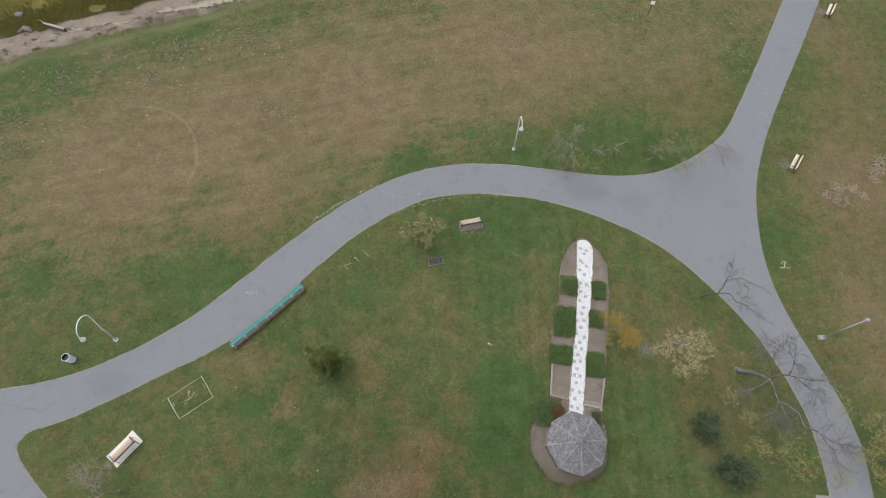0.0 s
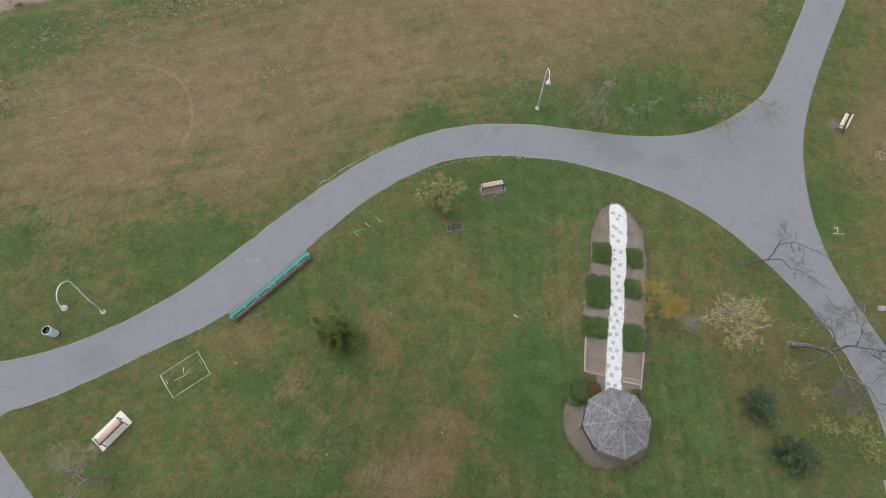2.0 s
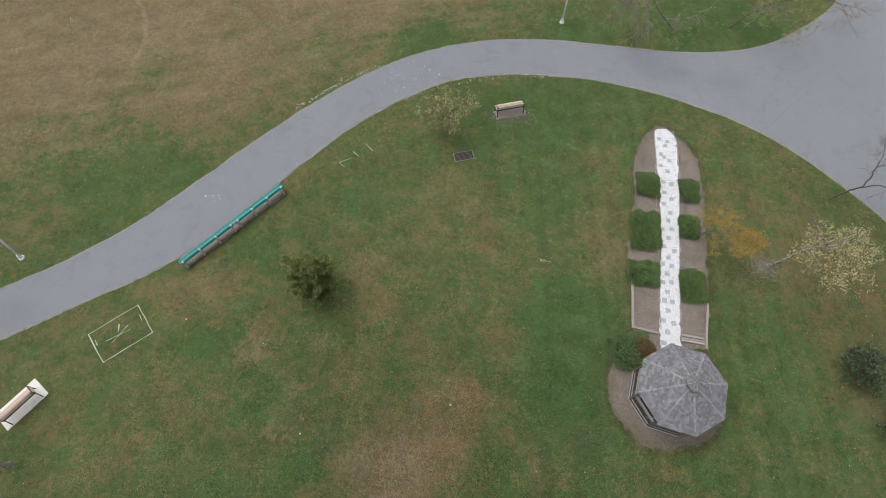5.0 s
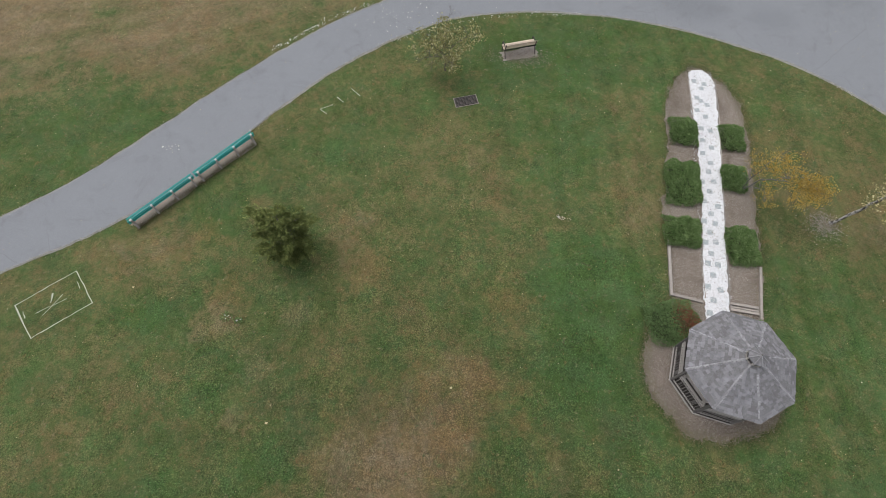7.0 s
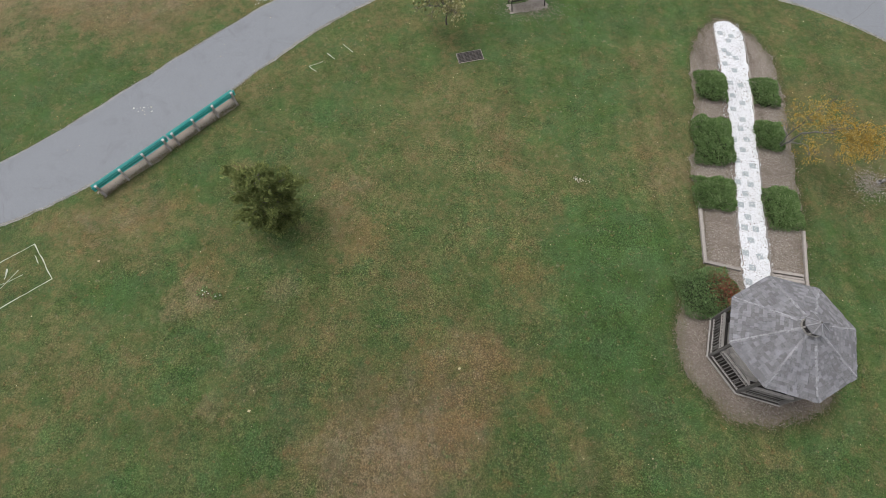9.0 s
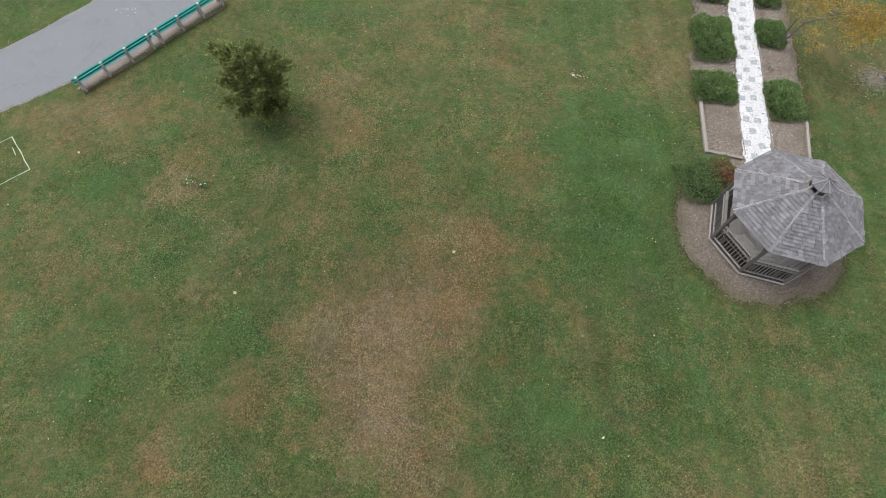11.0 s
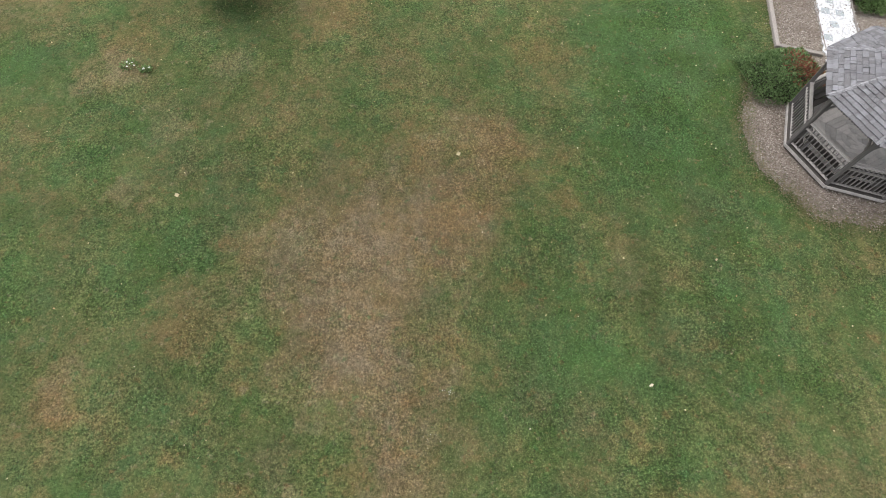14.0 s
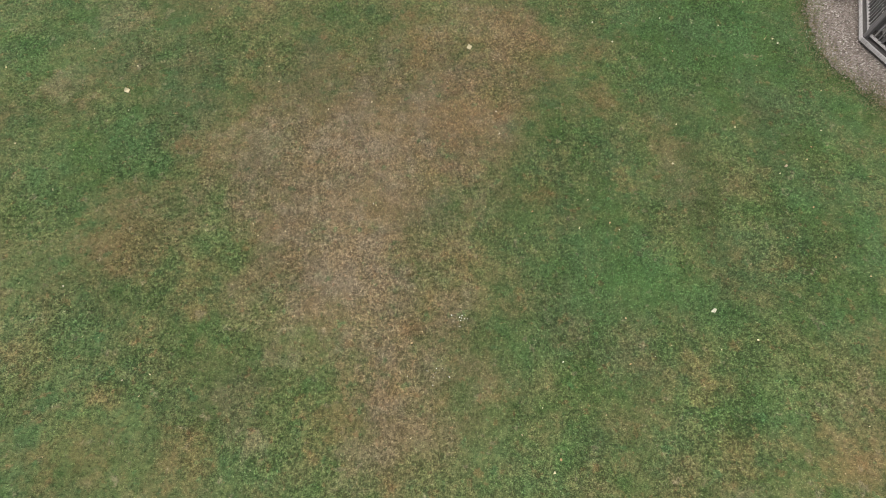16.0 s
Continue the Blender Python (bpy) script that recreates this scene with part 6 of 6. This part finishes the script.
def dry_shrub(base, size, seed):
    """A tangle of short dead stalks, some upright and most lying."""
    rng = random.Random(seed)
    ob = thing("dry_shrub", pose(*base, 0), "low tangle of bleached dead stalks on bare turf", "shrub", "dry shrubs")
    wood = bmesh.new()
    for _ in range(int(95 * size / 0.5)):
        a, r = rng.uniform(0, 6.283), size * (1 - rng.random() ** 2)
        p = Vector((r * math.cos(a), r * math.sin(a), 0.0))
        d = Vector((rng.uniform(-1, 1), rng.uniform(-1, 1), rng.uniform(0.1, 1.0))).normalized() * rng.uniform(0.12, 0.34)
        tube(wood, [p, p + d * 0.55 + Vector((0, 0, 0.05)), p + d + Vector((rng.uniform(-0.06, 0.06), rng.uniform(-0.06, 0.06), 0))], [0.014, 0.012, 0.006], 4, caps=False)
    part("stalks", wood, DEAD_STALK, ob)
    return ob


DEAD_STALK = plain_material("dead_stalk", (0.52, 0.46, 0.35), (0.28, 0.235, 0.165), 11.0, 0.9)
PALE_LEAF = leaf_material("bleached_leaf", [(0.33, 0.30, 0.21), (0.50, 0.46, 0.35), (0.20, 0.18, 0.11)])
for n, (x, y, size) in enumerate(((35.65, 22.85, 0.45), (36.9, 23.65, 0.5), (36.7, 22.3, 0.7), (38.2, 23.5, 0.45), (38.9, 22.85, 0.4), (40.9, 25.6, 0.7), (41.7, 26.5, 0.8), (40.4, 24.6, 0.4))):
    dry_shrub((x, y), size, 61 + n)


def worn_ground(x, y, rx, ry, count, material, label, seed):
    """Bare trodden ground: flat flakes of soil and litter, dense in the middle and thinning out into the grass."""
    rng = random.Random(seed)
    bits = []
    for _ in range(count):
        p = Vector((x + rng.gauss(0, rx * 0.5), y + rng.gauss(0, ry * 0.5), rng.uniform(0.006, 0.022)))
        s = rng.uniform(0.015, 0.05)
        bits.append((p, Vector((rng.uniform(-1, 1), rng.uniform(-1, 1), rng.uniform(0.0, 0.15))), s, s * rng.uniform(0.8, 1.6), rng.uniform(-0.3, 0.3)))
    return tagged(solid("worn_ground", leaf_mesh(bits), material, label, "bare ground"), kind="stuff")


DIRT_FLAKE = leaf_material("dirt_flake", [(0.15, 0.125, 0.095), (0.24, 0.205, 0.165), (0.34, 0.30, 0.25)])
PALE_FLAKE = leaf_material("pale_litter_flake", [(0.16, 0.135, 0.105), (0.25, 0.22, 0.18), (0.40, 0.37, 0.32)])
worn_ground(17.55, 8.05, 0.75, 0.75, 1488, PALE_FLAKE, "bare patch with pale litter round the foot of the birch", 3)
worn_ground(32.75, 26.0, 0.8, 0.7, 1248, PALE_FLAKE, "worn greyish ground in front of a park bench", 7)
worn_ground(41.2, 45.9, 0.8, 0.7, 1248, PALE_FLAKE, "worn greyish ground in front of a park bench", 8)
worn_ground(3.6, 18.4, 1.6, 0.7, 1680, DIRT_FLAKE, "worn dirt round the pad of a park bench", 9)

# ---- shore ----


def rock(bm, p, r, rng, flat=0.6):
    m = Matrix.Translation(p) @ Matrix.Rotation(rng.uniform(0, 6), 4, "Z") @ Matrix.Diagonal((r * rng.uniform(0.8, 1.5), r * rng.uniform(0.6, 1.0), r * flat, 1))
    res = bmesh.ops.create_icosphere(bm, subdivisions=2, radius=1.0)
    off = Vector((rng.uniform(0, 50), rng.uniform(0, 50), 0))
    for v in res["verts"]:
        q = v.co * (1 + 0.55 * noise.noise(v.co * 1.6 + off))
        v.co = m @ Vector((q.x, q.y, max(-0.8, min(0.75, q.z * 1.4 + 0.3 * noise.noise(q * 2.1 + off)))))
    return bm


def shore_point(u, d):
    """u metres along the lawn's edge, d metres out from it."""
    e, n = Vector((0.928, 0.372, 0)), Vector((-0.372, 0.928, 0))
    p = n * (50.15 + d) + e * u
    p.z = -0.9 * min(1, max(0, d / 9.0))
    return p


def ground_drop(p):
    """Height of the shore below the lawn at p."""
    return -0.9 * min(1, max(0, (-0.372 * p.x + 0.928 * p.y - 50.15) / 9.0))


DARK_ROCK = plain_material("dark_boulder", (0.20, 0.19, 0.185), (0.10, 0.095, 0.09), 4.0, 0.9, strength=0.6)


def shore():
    rng = random.Random(15)
    # a broken ledge of pale rock along the bank, smaller stones further on
    for (x0, y0), (x1, y1), step, lo, hi in (((-30.6, 43.55), (-26.6, 44.55), 0.28, 0.18, 0.32), ((-26.6, 44.55), (-15.0, 48.0), 0.32, 0.26, 0.46), ((-37.2, 41.55), (-33.2, 41.95), 0.42, 0.12, 0.22),
                                             ((-39.2, 40.85), (-37.5, 40.6), 0.40, 0.10, 0.20), ((-33.2, 42.0), (-30.6, 43.5), 0.8, 0.08, 0.16), ((-43.5, 38.2), (-41.5, 39.5), 0.9, 0.08, 0.15),
                                             ((-39.4, 40.5), (-37.7, 40.9), 0.30, 0.14, 0.26), ((-41.3, 39.8), (-39.9, 40.25), 0.34, 0.10, 0.2)):
        count = int(math.hypot(x1 - x0, y1 - y0) / step)
        for n in range(count):
            f = (n + rng.uniform(-0.3, 0.3)) / count
            p = Vector((x0 + (x1 - x0) * f, y0 + (y1 - y0) * f + rng.gauss(0, 0.12), 0))
            r = rng.uniform(lo, hi)
            p.z = ground_drop(p) + r * 0.1
            tagged(solid("rock", rock(bmesh.new(), p, r, rng, rng.uniform(0.3, 0.5)), ROCK, "pale weathered rock along the shore edge", "rock", "shore rocks"))
    for x, y, r in ((-44.3, 40.9, 0.42), (-44.9, 40.6, 0.3), (-43.8, 40.7, 0.28), (-46.2, 43.2, 0.55)):
        p = Vector((x, y, 0))
        p.z = ground_drop(p) + r * 0.2
        tagged(solid("boulder", rock(bmesh.new(), p, r, rng, 0.6), DARK_ROCK, "dark grey boulder at the edge of the marsh", "rock", "shore boulders"))
    log = thing("driftwood_log", Matrix.Translation((-41.15, 41.02, -0.12)), "bleached driftwood log lying on the shore", "log")
    part("trunk", tube(bmesh.new(), [(-1.35, 0.45, 0.10), (-0.5, 0.18, 0.14), (0.5, -0.15, 0.15), (1.3, -0.42, 0.16)], [0.10, 0.14, 0.15, 0.17], 10), DRIFTWOOD, log, smooth=True)
    part("broken_end", lathe(bmesh.new(), [(0, -0.02), (0.15, -0.02), (0.155, 0.02), (0.10, 0.035), (0, 0.02)], 10), DARK_BARK, log, "dark broken end").matrix_local = pose(1.32, -0.43, 0.16, 0, 90, -17)
    part("branch", tube(bmesh.new(), [(-1.2, 0.4, 0.12), (-1.7, 0.75, 0.22), (-2.2, 0.8, 0.15)], [0.06, 0.04, 0.02], 6), DRIFTWOOD, log)
    blades = []
    for _ in range(46000):
        u, d = rng.uniform(-32, 8), 3.9 + abs(rng.gauss(0, 3.4))
        d += 1.2 * noise.noise(Vector((u * 0.35, 2, 0)))
        if noise.noise(Vector((u * 0.5, d * 0.5, 7))) < -0.42:
            continue
        p = shore_point(u, d)
        h = rng.uniform(0.15, 0.5)
        blades.append((p, Vector((rng.uniform(-0.7, 0.7), rng.uniform(-0.7, 0.7), 1)), rng.uniform(0.04, 0.09), h * 0.7, rng.uniform(0, 3)))
    tagged(solid("marsh_grass", leaf_mesh(blades), MARSH_LEAF, "tawny olive marsh grass beyond the shore", "marsh grass"), kind="stuff")
    bits = []
    for _ in range(26000):
        u, d = rng.uniform(-32, 20), rng.uniform(-0.4, 5.0)
        if noise.noise(Vector((u * 0.6, d * 1.3, 3))) + 0.5 * noise.noise(Vector((u * 2.3, d * 3.1, 9))) < rng.uniform(-0.5, 0.3):
            continue
        p = shore_point(u, d) + Vector((0, 0, 0.02))
        bits.append((p, Vector((rng.uniform(-1, 1), rng.uniform(-1, 1), 0.15)), rng.uniform(0.02, 0.06), rng.uniform(0.04, 0.14), rng.uniform(0, 3)))
    tagged(solid("shore_debris", leaf_mesh(bits), SHORE_BIT, "grit and washed-up debris on the shore", "debris"), kind="stuff")
    weeds = []
    for _ in range(150):
        u, d = rng.uniform(-31, 16), rng.choice((rng.gauss(0.5, 0.35), rng.uniform(0.3, 4.5)))
        c, size = shore_point(u, d), rng.uniform(0.15, 0.5)
        for _ in range(70):
            p = c + Vector((rng.gauss(0, size), rng.gauss(0, size * 0.6), 0.0))
            weeds.append((p, Vector((rng.uniform(-0.9, 0.9), rng.uniform(-0.9, 0.9), 0.8)), rng.uniform(0.02, 0.05), rng.uniform(0.06, 0.22), rng.uniform(0, 3)))
    tagged(solid("shore_weeds", leaf_mesh(weeds), SHORE_WEED, "russet and olive weeds growing in the shore grit", "weeds"), kind="stuff")
    edge = []
    for _ in range(6000):
        p = shore_point(rng.uniform(-32, 20), rng.gauss(-0.3, 0.45))
        edge.append((p, Vector((rng.uniform(-0.8, 0.8), rng.uniform(-0.8, 0.8), 1)), 0.03, rng.uniform(0.1, 0.3), rng.uniform(0, 3)))
    tagged(solid("bank_grass", leaf_mesh(edge), BANK_LEAF, "long pale grass on the bank above the shore", "grass"), kind="stuff")


SHORE_BIT = leaf_material("shore_debris_bit", [(0.11, 0.085, 0.06), (0.22, 0.175, 0.13), (0.34, 0.29, 0.23), (0.50, 0.46, 0.40)])
SHORE_WEED = leaf_material("shore_weed_leaf", [(0.11, 0.075, 0.04), (0.20, 0.145, 0.075), (0.12, 0.12, 0.045), (0.26, 0.22, 0.13)])
BANK_LEAF = leaf_material("bank_grass_leaf", [(0.12, 0.14, 0.05), (0.24, 0.22, 0.11), (0.30, 0.27, 0.17)])
shore()

# ---- fallen leaves ----


def fallen_leaves():
    rng = random.Random(77)
    leaves = []
    for _ in range(3200):
        x, y = rng.uniform(-36, 44), rng.uniform(-11, 46)
        s = rng.uniform(0.018, 0.046)
        leaves.append((Vector((x, y, 0.016 + rng.random() * 0.01)), Vector((rng.uniform(-1, 1), rng.uniform(-1, 1), rng.uniform(0, 0.35))), s, s * 1.3, rng.uniform(-0.4, 0.4)))
    for x, y, s in ((-7.4, -1.58, 0.13), (0.0, 0.0, 0.13), (4.49, -6.11, 0.11), (6.55, -2.94, 0.08), (-14.4, 4.1, 0.11)):
        leaves.append((Vector((x, y, 0.02)), Vector((1, 0.4, 0.1)), s, s * 1.1, 0.0))
    return tagged(solid("fallen_leaves", leaf_mesh(leaves), LEAF_LITTER, "pale fallen leaves scattered over the lawn", "leaves"), kind="stuff")


fallen_leaves()


def specks():
    """White droppings and bleached leaves on the path, and pale clover and stones along its verge."""
    rng = random.Random(90)
    bits = []
    for _ in range(16):
        bits.append((Vector((-14.5 + rng.gauss(0, 0.22), 11.75 + rng.gauss(0, 0.16), 0.016)), rng.uniform(0.03, 0.11)))
    for _ in range(130):
        u = rng.random()
        p = Vector((-10.4 + 5.4 * u, 18.55 + 4.0 * u - 0.5 * math.sin(u * 3.1) * -0.6, 0.016))
        bits.append((p + Vector((rng.gauss(0, 0.10), rng.gauss(0.08, 0.10), 0)), rng.uniform(0.03, 0.10)))
    for _ in range(160):
        bits.append((Vector((rng.gauss(32.6, 1.4), rng.gauss(36.0, 3.5), 0.016)), rng.uniform(0.03, 0.08)))
    for _ in range(60):
        bits.append((Vector((rng.gauss(-4.0, 1.6), rng.gauss(21.6, 0.8), 0.016)), rng.uniform(0.03, 0.10)))
    for cx, cy, sx, n, lo, hi in ((0.0, -6.4, 0.09, 12, 0.01, 0.03), (-0.5, -7.35, 0.16, 12, 0.01, 0.025)):
        for _ in range(n):
            bits.append((Vector((cx + rng.gauss(0, sx), cy + rng.gauss(0, sx * 0.7), 0.02)), rng.uniform(lo, hi)))
    for _ in range(240):
        u = rng.random()
        bits.append((Vector((-4.6 + 12.0 * u + rng.gauss(0, 0.1), 19.05 + 2.75 * math.sin(min(1.0, u * 1.3) * 1.57) + rng.gauss(0, 0.10), 0.02)), rng.uniform(0.02, 0.06)))
    leaves = [(p, Vector((rng.uniform(-1, 1), rng.uniform(-1, 1), 0.05)), r, r * 1.1, 0.0) for p, r in bits]
    scrap = [(Vector((5.07, 8.14, 0.02)), Vector((math.cos(a), math.sin(a), 0.12)), 0.05, r, 0.0) for a, r in ((2.6, 0.11), (2.0, 0.14), (1.4, 0.10), (5.2, 0.08), (0.4, 0.07), (3.5, 0.09))]
    tagged(solid("white_scrap", leaf_mesh(scrap), WHITE_SPECK, "crumpled white scrap lying on the lawn", "litter"))
    tagged(solid("pale_specks", leaf_mesh(leaves), WHITE_SPECK, "white specks and bleached leaves on path and verge", "litter"), kind="stuff")
    far = []
    for cx, cy, sx, sy, n in ((-38.1, 33.5, 0.7, 0.9, 80), (-29.1, 34.3, 0.4, 0.8, 45), (-20.6, 39.8, 1.7, 0.8, 110), (-27.1, 38.2, 1.5, 0.9, 90), (-41.2, 28.9, 0.9, 0.8, 70), (-41.4, 25.6, 0.9, 1.0, 90),
                              (-34.2, 34.7, 0.5, 0.5, 30), (-33.5, 36.7, 0.9, 0.5, 45), (-38.8, 25.4, 0.5, 0.6, 30), (-15.1, 30.2, 0.9, 0.3, 12), (5.11, 8.16, 0.03, 0.03, 3), (-36.0, 31.0, 5.0, 4.0, 80)):
        for _ in range(n):
            tx, ty, spread = rng.gauss(cx, sx), rng.gauss(cy, sy), rng.uniform(0.05, 0.22)
            for _ in range(9):
                r = rng.uniform(0.035, 0.08)
                far.append((Vector((rng.gauss(tx, spread), rng.gauss(ty, spread * 0.6), 0.02)), Vector((rng.uniform(-1, 1), rng.uniform(-1, 1), 0.5)), r, r * 1.8, rng.uniform(-0.5, 0.5)))
    tagged(solid("bleached_clumps", leaf_mesh(far), PALE_LEAF, "bleached seed heads and dead clumps in the far lawn", "grass"), kind="stuff")


def weed(x, y, r, seed):
    """A low rosette of dark leaves with a few white flower heads."""
    rng = random.Random(seed)
    ob = thing("weed", pose(x, y, 0), "low dark green weed with white flower heads in the lawn", "weed", "lawn weeds")
    leaves, heads = [], []
    for _ in range(130):
        a, d = rng.uniform(0, 6.283), r * rng.random() ** 0.7
        leaves.append((Vector((d * math.cos(a), d * math.sin(a) * 0.7, rng.uniform(0.02, 0.09))), Vector((math.cos(a), math.sin(a), rng.uniform(0.1, 0.8))), 0.03, rng.uniform(0.06, 0.12), rng.uniform(0, 3)))
    for _ in range(5):
        a, d = rng.uniform(0, 6.283), r * rng.uniform(0.1, 0.8)
        heads.append((Vector((d * math.cos(a), d * math.sin(a) * 0.7, 0.11)), Vector((1, rng.uniform(-1, 1), 0.2)), rng.uniform(0.03, 0.05), 0.06, 0.0))
    part("leaves", leaf_mesh(leaves), HEDGE_LEAF, ob)
    part("flower_heads", leaf_mesh(heads), PETAL, ob, "white flower heads")


PETAL = leaf_material("white_petal", [(0.60, 0.60, 0.55), (0.78, 0.78, 0.74)])
weed(-9.84, 2.82, 0.26, 5)
weed(-9.29, 2.67, 0.16, 6)


def verges():
    """Sandy grit and creeping grass along the edges of the path."""
    rng = random.Random(14)
    grit, blades = [], []
    for line in (NORTH_EDGE, EAST_EDGE, INNER_EDGE):
        pts = path_edge(line)
        for (x0, y0), (x1, y1) in zip(pts, pts[1:]):
            if abs(x0) > 46 or not -12 < y0 < 52:
                continue
            step = math.hypot(x1 - x0, y1 - y0)
            thick = 0.5 + 0.9 * noise.noise(Vector((x0 * 0.35, y0 * 0.35, 4)))
            for _ in range(int(step * (90 if line is INNER_EDGE else 34) * max(0.25, thick)) + 1):
                f = rng.random()
                p = Vector((x0 + (x1 - x0) * f + rng.gauss(0, 0.05), y0 + (y1 - y0) * f + rng.gauss(0, 0.05), 0.016))
                s = rng.uniform(0.015, 0.04)
                grit.append((p, Vector((rng.uniform(-1, 1), rng.uniform(-1, 1), 0.1)), s, s * 1.7, rng.uniform(-0.3, 0.3)))
            for _ in range(int(step * 36) + 1):
                f = rng.random()
                p = Vector((x0 + (x1 - x0) * f + rng.gauss(0, 0.05), y0 + (y1 - y0) * f + rng.gauss(0, 0.05), 0.0))
                blades.append((p, Vector((rng.uniform(-0.9, 0.9), rng.uniform(-0.9, 0.9), 0.7)), 0.014, rng.uniform(0.05, 0.12), rng.uniform(0, 3)))
    tagged(solid("verge_grit", leaf_mesh(grit), VERGE_GRIT, "sandy grit and dead grass along the path edge", "grit"), kind="stuff")
    tagged(solid("verge_grass", leaf_mesh(blades), FRINGE, "grass creeping over the edge of the path", "grass"), kind="stuff")


VERGE_GRIT = leaf_material("verge_grit_bit", [(0.24, 0.21, 0.17), (0.36, 0.34, 0.30), (0.46, 0.44, 0.40)])
verges()
WHITE_SPECK = leaf_material("white_speck", [(0.48, 0.47, 0.42), (0.66, 0.65, 0.60), (0.36, 0.34, 0.28)])
specks()
